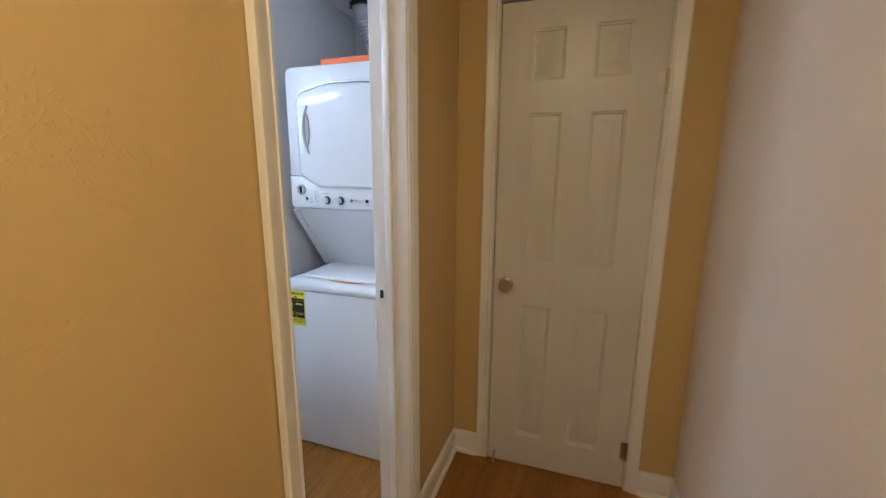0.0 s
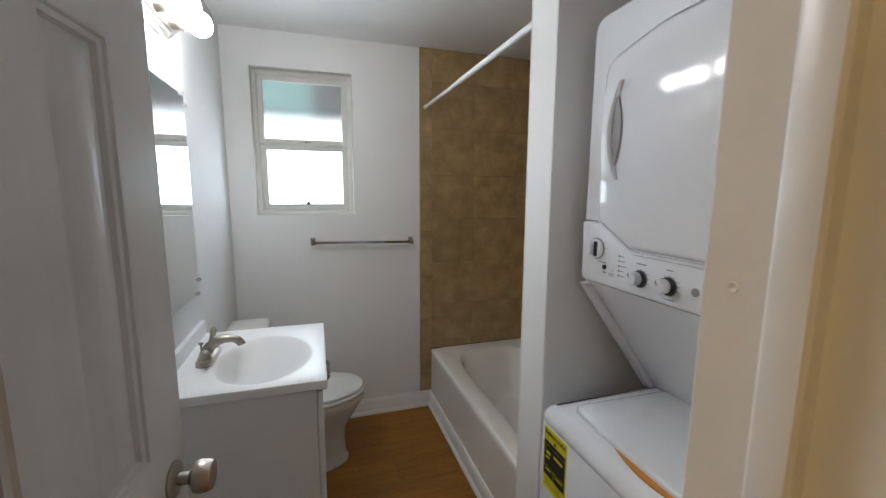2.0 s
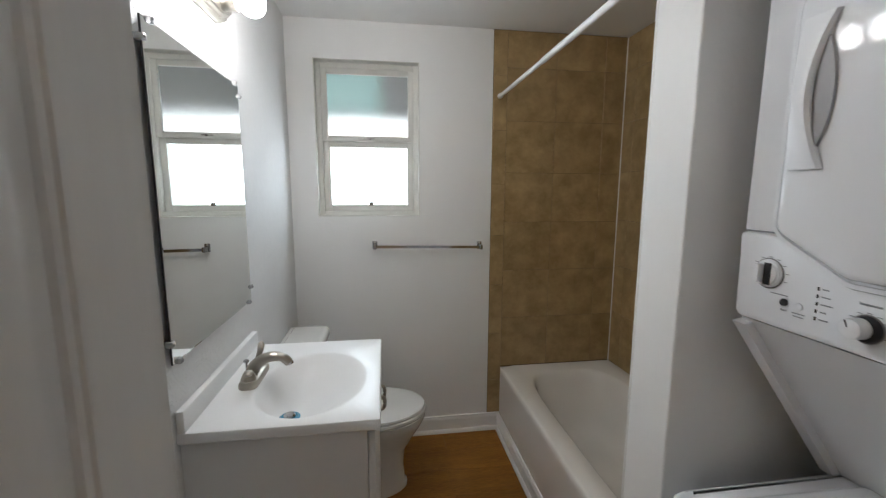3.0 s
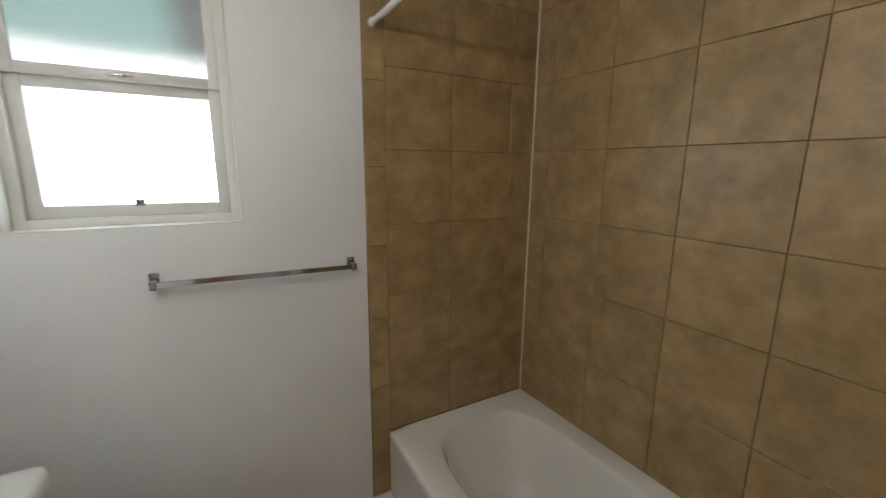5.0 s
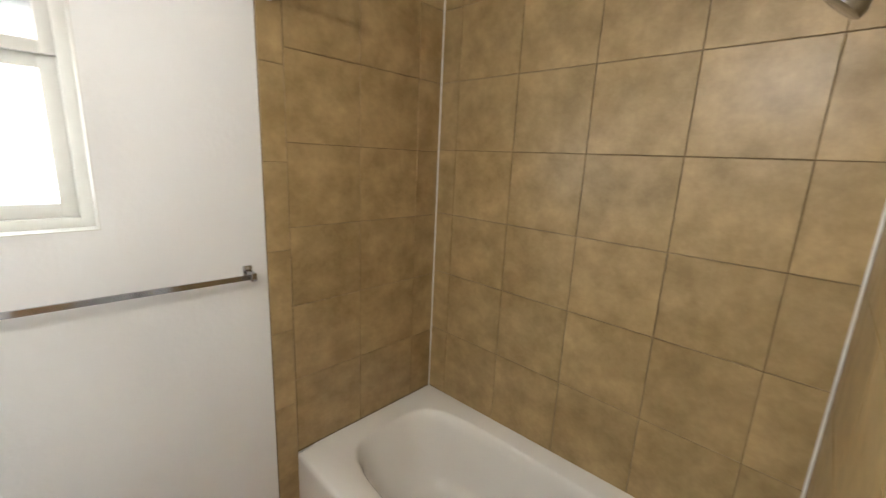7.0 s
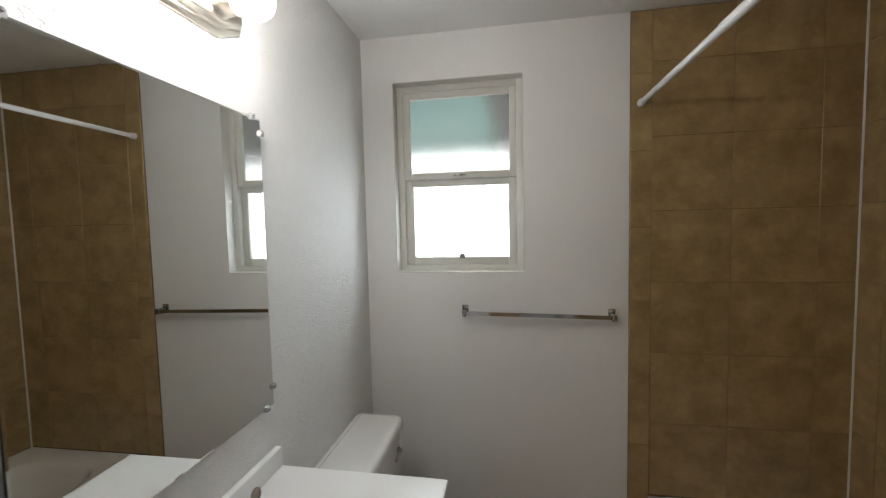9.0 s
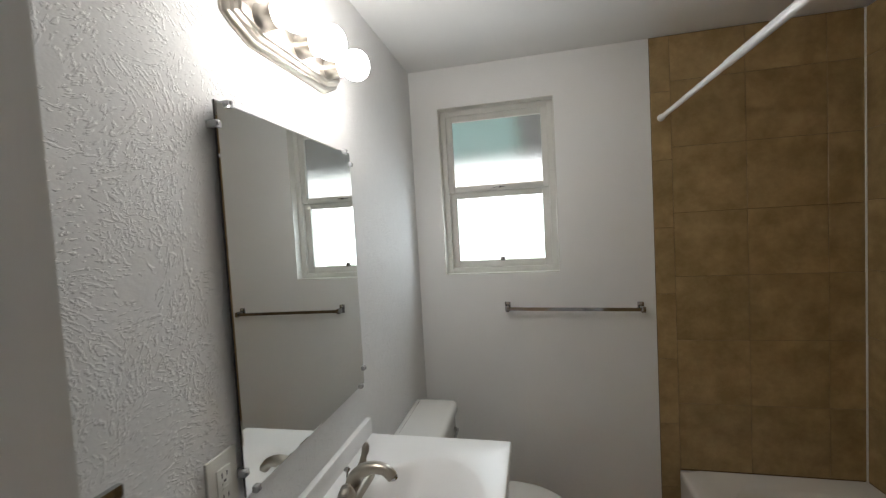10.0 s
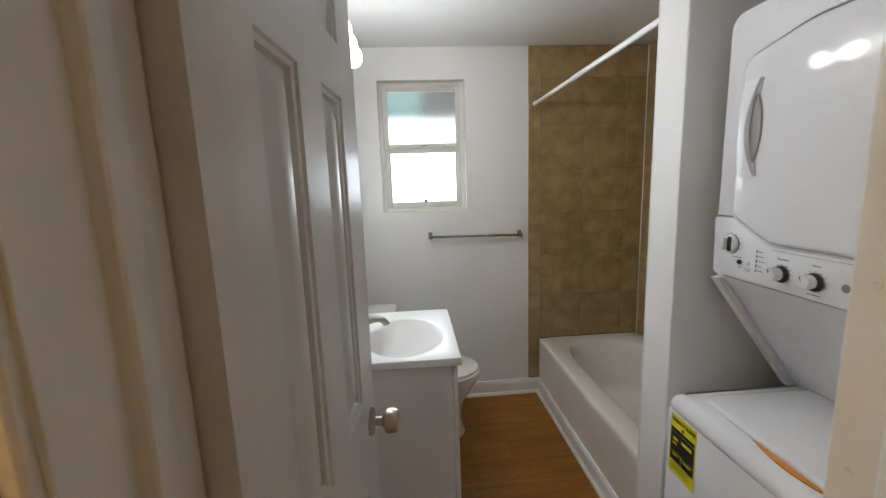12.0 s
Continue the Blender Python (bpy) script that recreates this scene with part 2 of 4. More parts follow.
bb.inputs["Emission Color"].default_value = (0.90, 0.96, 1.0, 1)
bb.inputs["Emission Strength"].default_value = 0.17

M_CLEAR = bpy.data.materials.new("clear_plastic")
M_CLEAR.use_nodes = True
bb = M_CLEAR.node_tree.nodes["Principled BSDF"]
bb.inputs["Base Color"].default_value = (0.95, 0.96, 0.97, 1)
bb.inputs["Transmission Weight"].default_value, bb.inputs["Roughness"].default_value = 0.6, 0.08

# ---- mesh helpers ----


def shade(bm, angle=40):
    for f in bm.faces:
        f.smooth = True
    lim = radians(angle)
    for e in bm.edges:
        if len(e.link_faces) != 2 or e.calc_face_angle(0) > lim:
            e.smooth = False


def finish(name, bm, material, parent=None, label="", smooth=True):
    bmesh.ops.recalc_face_normals(bm, faces=bm.faces)
    if smooth:
        shade(bm)
    me = bpy.data.meshes.new(name)
    bm.to_mesh(me)
    bm.free()
    me.materials.append(material)
    ob = new(name, me)
    if parent:
        ob.parent = parent
    if label:
        ob["label"] = label
    return ob


def part(name, bm, material, parent, label=""):
    return finish(name, bm, material, parent, label)


def thing(name, label, category, x=0.0, y=0.0, z=0.0, group="", kind=""):
    ob = new(name)
    ob.matrix_world = pose(x, y, z)
    ob.empty_display_size = 0.1
    return tagged(ob, label, category, group, kind)


def add_box(bm, x0, x1, y0, y1, z0, z1, bev=0.0, seg=2):
    r = bmesh.ops.create_cube(bm, size=1.0)
    vs = r["verts"]
    for v in vs:
        v.co = Vector(((x0 + x1) / 2 + v.co.x * (x1 - x0), (y0 + y1) / 2 + v.co.y * (y1 - y0), (z0 + z1) / 2 + v.co.z * (z1 - z0)))
    if bev:
        es = list({e for v in vs for e in v.link_edges})
        bmesh.ops.bevel(bm, geom=es, offset=bev, segments=seg, profile=0.5, affect="EDGES", clamp_overlap=True)
    return bm


def box(x0, x1, y0, y1, z0, z1, bev=0.0, seg=2):
    return add_box(bmesh.new(), x0, x1, y0, y1, z0, z1, bev, seg)


def boxes(*rows):
    bm = bmesh.new()
    for r in rows:
        add_box(bm, *r)
    return bm


def add_loft(bm, rings, cap0=True, cap1=True, closed=True):
    vv = [[bm.verts.new(p) for p in r] for r in rings]
    n = len(vv[0])
    for a, b in zip(vv, vv[1:]):
        for i in range(n if closed else n - 1):
            j = (i + 1) % n
            try:
                bm.faces.new((a[i], a[j], b[j], b[i]))
            except ValueError:
                pass
    if cap0:
        bm.faces.new(vv[0][::-1])
    if cap1:
        bm.faces.new(vv[-1])
    return bm


def loft(rings, cap0=True, cap1=True):
    return add_loft(bmesh.new(), rings, cap0, cap1)


def add_lathe(bm, profile, m=None, n=24):
    """profile: (radius, height) pairs round the z axis, put at the pose m."""
    m = m or Matrix()
    rings = [[m @ Vector((r * math.cos(2 * math.pi * i / n), r * math.sin(2 * math.pi * i / n), h)) for i in range(n)] for r, h in profile]
    return add_loft(bm, rings)


def lathe(profile, m=None, n=24):
    return add_lathe(bmesh.new(), profile, m, n)


def add_tube(bm, pts, radii, n=12, flat=1.0):
    pts = [Vector(p) for p in pts]
    rings = []
    for i, p in enumerate(pts):
        d = (pts[min(i + 1, len(pts) - 1)] - pts[max(i - 1, 0)]).normalized()
        side = d.cross(Vector((0, 0, 1)))
        side = side.normalized() if side.length > 1e-3 else Vector((1, 0, 0))
        up = side.cross(d).normalized()
        r = radii[i] if isinstance(radii, (list, tuple)) else radii
        rings.append([p + side * r * math.cos(2 * math.pi * k / n) + up * r * flat * math.sin(2 * math.pi * k / n) for k in range(n)])
    return add_loft(bm, rings)


def tube(pts, radii, n=12, flat=1.0):
    return add_tube(bmesh.new(), pts, radii, n, flat)


def curve3(pts, n=8):
    """Catmull-Rom through the points."""
    pts = [Vector(p) for p in pts]
    ext = [2 * pts[0] - pts[1]] + pts + [2 * pts[-1] - pts[-2]]
    out = []
    for i in range(1, len(ext) - 2):
        a, b, c, d = ext[i - 1:i + 3]
        for k in range(n):
            t = k / n
            out.append(0.5 * (2 * b + (c - a) * t + (2 * a - 5 * b + 4 * c - d) * t * t + (3 * b - a - 3 * c + d) * t ** 3))
    return out + [pts[-1]]


def round_poly(corners, n=5):
    """Corners (x, y, radius) to a rounded outline of 2D points."""
    out, k = [], len(corners)
    for i, (x, y, r) in enumerate(corners):
        p = Vector((x, y))
        a = (Vector(corners[i - 1][:2]) - p).normalized()
        b = (Vector(corners[(i + 1) % k][:2]) - p).normalized()
        if r <= 0:
            out.append(p)
            continue
        half = a.angle(b) / 2
        d = r / math.tan(half)
        s, e = p + a * d, p + b * d
        for j in range(n + 1):
            t = j / n
            out.append((1 - t) ** 2 * s + 2 * t * (1 - t) * p + t * t * e)
    return out


def inset_poly(pts, d):
    """The outline moved inwards by d (outline runs anticlockwise)."""
    n, out = len(pts), []
    for i in range(n):
        a, p, b = pts[i - 1], pts[i], pts[(i + 1) % n]
        t = (b - a).normalized()
        out.append(p + Vector((-t.y, t.x)) * d)
    return out


def plate_xz(outline, y_back, y_front, round_edge=0.004):
    """A plate with a rounded front rim: outline in x and z, facing -y."""
    r = round_edge
    layers = [(0, y_back), (0, y_front + r), (r * 0.3, y_front + r * 0.3), (r, y_front)]
    return loft([[Vector((p.x, y, p.y)) for p in inset_poly(outline, d)] for d, y in layers])


def rect_ring(x0, x1, y0, y1, z, angles, cx, cy):
    """Points on a rectangle's edge, as seen from (cx, cy) at the angles."""
    out = []
    for a in angles:
        c, s = math.cos(a), math.sin(a)
        t = min((x1 - cx) / c if c > 1e-9 else (x0 - cx) / c if c < -1e-9 else 1e9,
                (y1 - cy) / s if s > 1e-9 else (y0 - cy) / s if s < -1e-9 else 1e9)
        out.append(Vector((cx + c * t, cy + s * t, z)))
    return out


def super_ring(cx, cy, rx, ry, z, angles, p=2.0):
    out = []
    for a in angles:
        c, s = math.cos(a), math.sin(a)
        r = (abs(c / rx) ** p + abs(s / ry) ** p) ** (-1 / p)
        out.append(Vector((cx + c * r, cy + s * r, z)))
    return out


def angles_for(x0, x1, y0, y1, cx, cy, n):
    """Even angles, with the four corners of the rectangle among them."""
    a = [2 * math.pi * i / n for i in range(n)]
    for x, y in ((x0, y0), (x1, y0), (x1, y1), (x0, y1)):
        c = math.atan2(y - cy, x - cx) % (2 * math.pi)
        k = min(range(n), key=lambda i: abs((a[i] - c + math.pi) % (2 * math.pi) - math.pi))
        a[k] = c
    return a


def words(name, text, size, m, material, parent, depth=0.0004, squeeze=1.0):
    cu = bpy.data.curves.new(name, "FONT")
    cu.body, cu.size, cu.extrude, cu.align_x, cu.align_y = text, size, depth, "CENTER", "CENTER"
    tmp = new(name, cu)
    me = bpy.data.meshes.new_from_object(tmp.evaluated_get(bpy.context.evaluated_depsgraph_get()))
    bpy.data.objects.remove(tmp)
    bpy.data.curves.remove(cu)
    me.materials.clear()
    me.materials.append(material)
    me.transform(m @ Matrix.Diagonal((squeeze, 1, 1, 1)))
    ob = new(name, me)
    ob.parent = parent
    return ob


def structure(name, bm, material, label, category, smooth=False):
    return tagged(finish(name, bm, material, None, "", smooth), label, category, "", "structure")


# ---- setting ----
floor = structure("floor", box(XW - 0.14, XR + 0.14, YE - 0.1, 3.2, -0.12, -0.004), M_GROUT, "oak-look vinyl plank floor with satin finish", "floor")
ceiling = structure("ceiling", box(XW - 0.14, XR + 0.14, YE - 0.1, 3.2, ZC, ZC + 0.12), M_CEIL, "smooth white painted ceiling", "ceiling")
structure("wall_window", boxes((XW - 0.14, XW, YV - 0.12, WY0, 0, ZC), (XW - 0.14, XW, WY1, YT + 0.15, 0, ZC),
                               (XW - 0.14, XW, WY0, WY1, 0, WZ0), (XW - 0.14, XW, WY0, WY1, WZ1, ZC)),
          M_WALL, "white painted bathroom wall with small window", "wall")
structure("wall_vanity", box(XW, XB, YV - 0.12, YV, 0, ZC), M_STOMP, "white painted wall with brushed plaster texture", "wall")
wall_tub = structure("wall_tub", box(XW, XB, YT + 0.012, YT + 0.15, 0, ZC), M_WALL, "wall behind the bathtub and laundry niche", "wall")
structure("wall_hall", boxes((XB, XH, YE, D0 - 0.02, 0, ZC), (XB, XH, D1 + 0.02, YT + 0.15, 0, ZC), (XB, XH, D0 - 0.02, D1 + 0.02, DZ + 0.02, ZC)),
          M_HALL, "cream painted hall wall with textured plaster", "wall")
bath_skin = structure("wall_bath_side", boxes((XB - 0.004, XB, YV, D0 - 0.062, 0, ZC), (XB - 0.004, XB, D1 + 0.062, YT + 0.012, 0, ZC),
                                              (XB - 0.004, XB, D0 - 0.062, D1 + 0.062, DZ + 0.062, ZC)), M_WALL, "white paint on bathroom side of hall wall", "wall")
partition = structure("wall_partition", box(PX0 + 0.012, PX1, PY, YT + 0.012, 0, ZC, 0.004), M_WALL, "narrow white partition wall beside bathtub", "wall")
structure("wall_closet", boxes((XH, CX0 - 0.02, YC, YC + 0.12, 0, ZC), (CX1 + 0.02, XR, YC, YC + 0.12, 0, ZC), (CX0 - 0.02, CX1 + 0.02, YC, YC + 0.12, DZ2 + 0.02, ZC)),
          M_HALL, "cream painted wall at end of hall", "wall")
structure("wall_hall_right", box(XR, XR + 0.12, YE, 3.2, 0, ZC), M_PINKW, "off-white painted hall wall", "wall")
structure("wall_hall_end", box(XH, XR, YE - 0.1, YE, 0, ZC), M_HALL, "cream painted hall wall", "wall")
structure("wall_closet_back", boxes((XH, XR, 2.75, 2.85, 0, ZC)), M_CLOSET_DIM, "unseen closet back wall with dimness put into its colour", "wall")


def baseboard(name, pts, label, h=0.108):
    """Baseboard with a rounded cap and shoe moulding along a polyline; its back lies to the right of the way."""
    prof = [(0, 0), (0.026, 0), (0.025, 0.012), (0.018, 0.021), (0.014, 0.024), (0.014, h - 0.026), (0.012, h - 0.014),
            (0.009, h - 0.010), (0.008, h - 0.003), (0.004, h), (0, h)]
    bm = bmesh.new()
    n = len(pts)
    rings = []
    for i, p in enumerate(pts):
        p = Vector(p)
        d0 = (p - Vector(pts[i - 1])).normalized() if i else None
        d1 = (Vector(pts[i + 1]) - p).normalized() if i < n - 1 else None
        n0 = Vector((-d0.y, d0.x)) if d0 else None
        n1 = Vector((-d1.y, d1.x)) if d1 else None
        if n0 and n1:
            mm = (n0 + n1)
            mm = mm / mm.dot(n0)
        else:
            mm = n0 or n1
        rings.append([Vector((p.x + mm.x * o, p.y + mm.y * o, z)) for o, z in prof])
    add_loft(bm, rings)
    return structure(name, bm, M_TRIM, label, "baseboard", True)


baseboard("baseboard", [(XW + 0.001, TUBY - 0.002), (XW + 0.001, YV)], "white painted baseboard with shoe moulding")
baseboard("baseboard_tub", [(PX0 + 0.006, TUBY - 0.001), (XW + 0.001, TUBY - 0.001)], "white baseboard strip along the bathtub apron", 0.105)
baseboard("baseboard_partition", [(PX1 - 0.002, PY), (PX0 + 0.013, PY), (PX0 + 0.013, TUBY - 0.03)], "white baseboard wrapped round partition end")
baseboard("baseboard_hall", [(CX0 - 0.060, YC), (XH, YC), (XH, D1 + 0.060)], "white painted hall baseboard", 0.118)
baseboard("baseboard_hall_near", [(XH, D0 - 0.060), (XH, YE)], "white painted hall baseboard", 0.118)
baseboard("baseboard_closet", [(XR, YC), (CX1 + 0.060, YC)], "white painted hall baseboard", 0.118)
baseboard("baseboard_right", [(XR, YE), (XR, YC - 0.03)], "white painted hall baseboard", 0.118)


def doorway(name, m, width, height, depth, label):
    """Jambs, stops and casings round an opening; local x across it, y from the room (0) through the wall."""
    d = tagged(new(name), label, "door frame", "", "structure")
    d.matrix_world = m
    j = 0.02
    part("jamb", boxes((-j, 0, -0.004, depth + 0.004, 0, height + j), (width, width + j, -0.004, depth + 0.004, 0, height + j), (0, width, -0.004, depth + 0.004, height, height + j)), M_TRIM, d)
    stop = [(depth - 0.067, 0.0), (depth - 0.0665, 0.010), (depth - 0.064, 0.0122), (depth - 0.044, 0.0122), (depth - 0.040, 0.009), (depth - 0.038, 0.0)]
    part("door_stop", loft([[Vector((h, y, z)) for y, h in stop] for z in (0.0, height - 0.011)]), M_TRIM, d)
    part("door_stop", loft([[Vector((width - h, y, z)) for y, h in stop] for z in (0.0, height - 0.011)]), M_TRIM, d)
    part("door_stop", loft([[Vector((x, y, height - h)) for y, h in stop] for x in (0.0, width)]), M_TRIM, d)
    for y, s in ((-0.004, -1), (depth + 0.004, 1)):
        for k, (a, b) in enumerate(((-0.058, -0.004), (width + 0.004, width + 0.058))):
            prof = [(0, 0), (0.007, 0), (0.010, 0.05), (0.0105, 0.16), (0.0075, 0.20), (0.0075, 0.26), (0.011, 0.31), (0.013, 0.55), (0.016, 0.72), (0.0165, 0.92), (0.013, 1.0), (0, 1.0)]
            rings = []
            for z in (0.0, height + 0.058):
                rings.append([Vector(((b + (a - b) * u) if k == 0 else (a + (b - a) * u), y + s * t, z)) for t, u in prof])
            part("casing", loft(rings), M_TRIM, d)
        part("casing_head", box(-0.004, width + 0.004, min(y, y + s * 0.015), max(y, y + s * 0.015), height + 0.004, height + 0.058, 0.003), M_TRIM, d)
    return d


door_frame_1 = doorway("door_frame_1", Matrix.Translation((XH, D0, 0)) @ pose(0, 0, 0, 0, 0, 90), D1 - D0, DZ, TH, "white painted doorway frame into bathroom")
strike = part("strike_plate", boxes((D1 - D0 - 0.0022, D1 - D0 + 0.001, 0.088, 0.116, 0.986, 1.054, 0.0008)), M_TRIM, door_frame_1, "painted-over strike plate")
part("latch_hole", boxes((D1 - D0 - 0.0035, D1 - D0 - 0.002, 0.096, 0.110, 1.004, 1.034)), M_DARK, strike)
for z, y in ((1.44, 0.107), (1.255, 0.109)):
    part("painted_screw", lathe([(0.0042, 0.0), (0.0036, 0.0010), (0.002, 0.0007), (0.001, 0.0002)], Matrix.Translation((D1 - D0 + 0.0002, y, z)) @ pose(0, 0, 0, 0, -90), 12), M_TRIM, door_frame_1, "painted-over screw head")
doorway("door_frame_2", pose(CX0, YC, 0), CX1 - CX0, DZ2, TH, "white painted closet doorway frame")


def six_panel_door(name, label, width, height, zs, thick=0.035):
    """Hinge at local x=0, leaf along +x, y from 0 to thick; panels show on both sides."""
    d = tagged(new(name), label, "door", "", "structure")
    st, mul = 0.200 * width, 0.178 * width
    xs = [(st, (width - mul) / 2), ((width + mul) / 2, width - st)]
    rows = [(0, st, 0, thick, 0.008, height), (width - st, width, 0, thick, 0.008, height), (xs[0][1], xs[1][0], 0, thick, 0.008, height)]
    edges = [0.008] + [z for p in zs for z in p] + [height]
    for z0, z1 in zip(edges[0::2], edges[1::2]):
        rows += [(a, b, 0, thick, z0, z1) for a, b in xs]
    part("leaf", boxes(*rows), M_DOOR, d)
    for x0, x1 in xs:
        for z0, z1 in zs:
            bm = bmesh.new()
            for y, s in ((0, 1), (thick, -1)):
                rings = []
                for ins, dep in ((0, 0), (0.002, 0.005), (0.009, 0.007), (0.012, 0.0150), (0.020, 0.0155), (0.048, 0.002), (0.051, 0.0012)):
                    rings.append([Vector((x, y + s * dep, z)) for x, z in ((x0 + ins, z0 + ins), (x1 - ins, z0 + ins), (x1 - ins, z1 - ins), (x0 + ins, z1 - ins))])
                add_loft(bm, rings, cap0=False)
            part("panel", bm, M_DOOR, d)
    return d


def knob(parent, x, z, thick):
    for y, s in ((0, -1), (thick, 1)):
        m = Matrix.Translation((x, y, z)) @ pose(0, 0, 0, 90 * -s)
        k = part("knob", lathe([(0.011, 0.004), (0.011, 0.026), (0.017, 0.032), (0.026, 0.036), (0.0285, 0.044), (0.0275, 0.056), (0.0245, 0.064), (0.017, 0.0655), (0.006, 0.064)], m, 28), M_NICKEL, parent, "brushed nickel door knob")
        part("rosette", lathe([(0.033, -0.0005), (0.033, 0.003), (0.029, 0.007), (0.016, 0.009), (0.012, 0.009)], m, 28), M_NICKEL, k)


door_1 = six_panel_door("door_1", "white six-panel door standing open against vanity", 0.608, 2.02, [(0.20, 0.86), (1.075, 1.708), (1.805, 1.93)])
knob(door_1, 0.555, 0.992, 0.035)
door_1.matrix_world = Matrix.Translation((XB - 0.006, D0 - 0.004, 0)) @ pose(0, 0, 0, 0, 0, 180 - 4.3) @ Matrix.Diagonal((1, -1, 1, 1))
door_2 = six_panel_door("door_2", "white six-panel closet door standing slightly ajar", 0.636, 2.135, [(0.17, 0.85), (1.05, 1.70), (1.83, 2.03)])
knob(door_2, 0.578, 0.945, 0.035)
for hz in (0.20, 1.80):
    h = part("hinge", lathe([(0.004, -0.045), (0.0065, -0.044), (0.0065, 0.044), (0.004, 0.045)], pose(-0.004, -0.006, hz), 12), M_NICKEL, door_2, "worn steel hinge knuckle")
    part("hinge_leaf", box(0.0, 0.022, -0.0015, 0.0, hz - 0.043, hz + 0.043), M_NICKEL, h)
part("kick_stop", add_tube(tube([(0.605, -0.002, 0.055), (0.605, -0.018, 0.05), (0.605, -0.026, 0.018)], 0.006, 8), [(0.605, -0.026, 0.018), (0.605, -0.028, 0.004)], 0.009, 8), M_NICKEL, door_2, "small metal door stop at bottom corner")
door_2.matrix_world = Matrix.Translation((CX1 - 0.003, YC - 0.002, 0)) @ pose(0, 0, 0, 0, 0, 180 + 1.2) @ Matrix.Diagonal((1, -1, 1, 1))

# ---- window ----
window_1 = tagged(new("window_1"), "small ivory framed window with two frosted panes", "window", "", "structure")
fx0, fx1 = XW - 0.125, XW - 0.055
part("window_frame", boxes((fx0, fx1, WY0 + 0.001, WY0 + 0.03, WZ0 + 0.001, WZ1 - 0.001, 0.002), (fx0, fx1, WY1 - 0.03, WY1 - 0.001, WZ0 + 0.001, WZ1 - 0.001, 0.002),
                           (fx0, fx1, WY0 + 0.03, WY1 - 0.03, WZ1 - 0.03, WZ1 - 0.001, 0.002), (fx0, fx1, WY0 + 0.03, WY1 - 0.03, WZ0 + 0.001, WZ0 + 0.028, 0.002)), M_WFRAME, window_1)
part("window_reveal", boxes((fx1, XW + 0.001, WY0, WY0 + 0.003, WZ0, WZ1), (fx1, XW + 0.001, WY1 - 0.003, WY1, WZ0, WZ1), (fx1, XW + 0.001, WY0 + 0.003, WY1 - 0.003, WZ1 - 0.003, WZ1), (fx1, XW + 0.001, WY0 + 0.003, WY1 - 0.003, WZ0, WZ0 + 0.003)), M_WFRAME, window_1)
zm = 1.785


def sash(z0, z1, x0, x1, w):
    s = part("sash", boxes((x0, x1, WY0 + 0.03, WY0 + 0.03 + w, z0, z1, 0.003), (x0, x1, WY1 - 0.03 - w, WY1 - 0.03, z0, z1, 0.003),
                           (x0, x1, WY0 + 0.03 + w, WY1 - 0.03 - w, z1 - w, z1, 0.003), (x0, x1, WY0 + 0.03 + w, WY1 - 0.03 - w, z0, z0 + w, 0.003)), M_WFRAME, window_1)
    g = part("pane", box((x0 + x1) / 2 - 0.003, (x0 + x1) / 2 + 0.001, WY0 + 0.03 + w - 0.004, WY1 - 0.034 - w + 0.008, z0 + w - 0.004, z1 - w + 0.004), M_GLASS, s, "frosted glass pane")
    g.visible_shadow = False
    return s


up = sash(zm - 0.004, WZ1 - 0.03, XW - 0.085, XW - 0.06, 0.030)
low = sash(WZ0 + 0.028, zm, XW - 0.105, XW - 0.08, 0.036)
part("latch", add_box(box(XW - 0.062, XW - 0.048, 1.044, 1.056, zm + 0.006, zm + 0.016, 0.002), XW - 0.056, XW - 0.05, 1.015, 1.075, zm + 0.009, zm + 0.013, 0.001), M_CHROME, up, "small metal sash latch")
part("lift", box(XW - 0.082, XW - 0.068, 1.035, 1.06, WZ0 + 0.058, WZ0 + 0.08, 0.003), M_CHROME, low)

# ---- wall tiles: bodies of the tiled walls, the tiles themselves come last ----
ZJ = [0.42, 0.750, 1.047, 1.331, 1.620, 1.908, 2.198, ZC - 0.004]
ZL = [0.42, 0.731, 1.028, 1.321, 1.611, 1.906, 2.198, ZC - 0.004]
XJ = [XW + 0.012, -2.784, -2.482, -2.181, -1.880, -1.594, PX0 - 0.001]
bed_back = structure("tiling_tub_wall", box(XW, PX0 + 0.012, YT + 0.004, YT + 0.012, 0.40, ZC - 0.002), M_GROUT, "brown mottled square wall tiles with dark grout", "wall tiling")
bed_left = structure("tiling_window_wall", boxes((XW, XW + 0.006, 1.746, YT + 0.004, TUBZ, ZC - 0.002), (XW, XW + 0.006, 1.746, TUBY - 0.002, 0.112, TUBZ)), M_GROUT, "brown mottled square wall tiles with narrow edge strip", "wall tiling")
bed_right = structure("tiling_partition", boxes((PX0 + 0.004, PX0 + 0.012, 1.730, YT + 0.004, TUBZ, ZC - 0.002), (PX0 + 0.004, PX0 + 0.012, 1.730, TUBY - 0.002, 0.112, TUBZ)), M_GROUT, "brown mottled square wall tiles beside the tub tap", "wall tiling")
structure("caulk", boxes((XW + 0.008, XW + 0.015, YT - 0.007, YT, TUBZ, ZC - 0.002, 0.002), (PX0 - 0.008, PX0 - 0.001, YT - 0.007, YT, TUBZ, ZC - 0.002, 0.002),
                         (PX0 + 0.002, PX0 + 0.012, 1.721, 1.730, 0.112, ZC - 0.002, 0.002)), M_CAULK, "white caulk beads in tiled corners", "caulk")

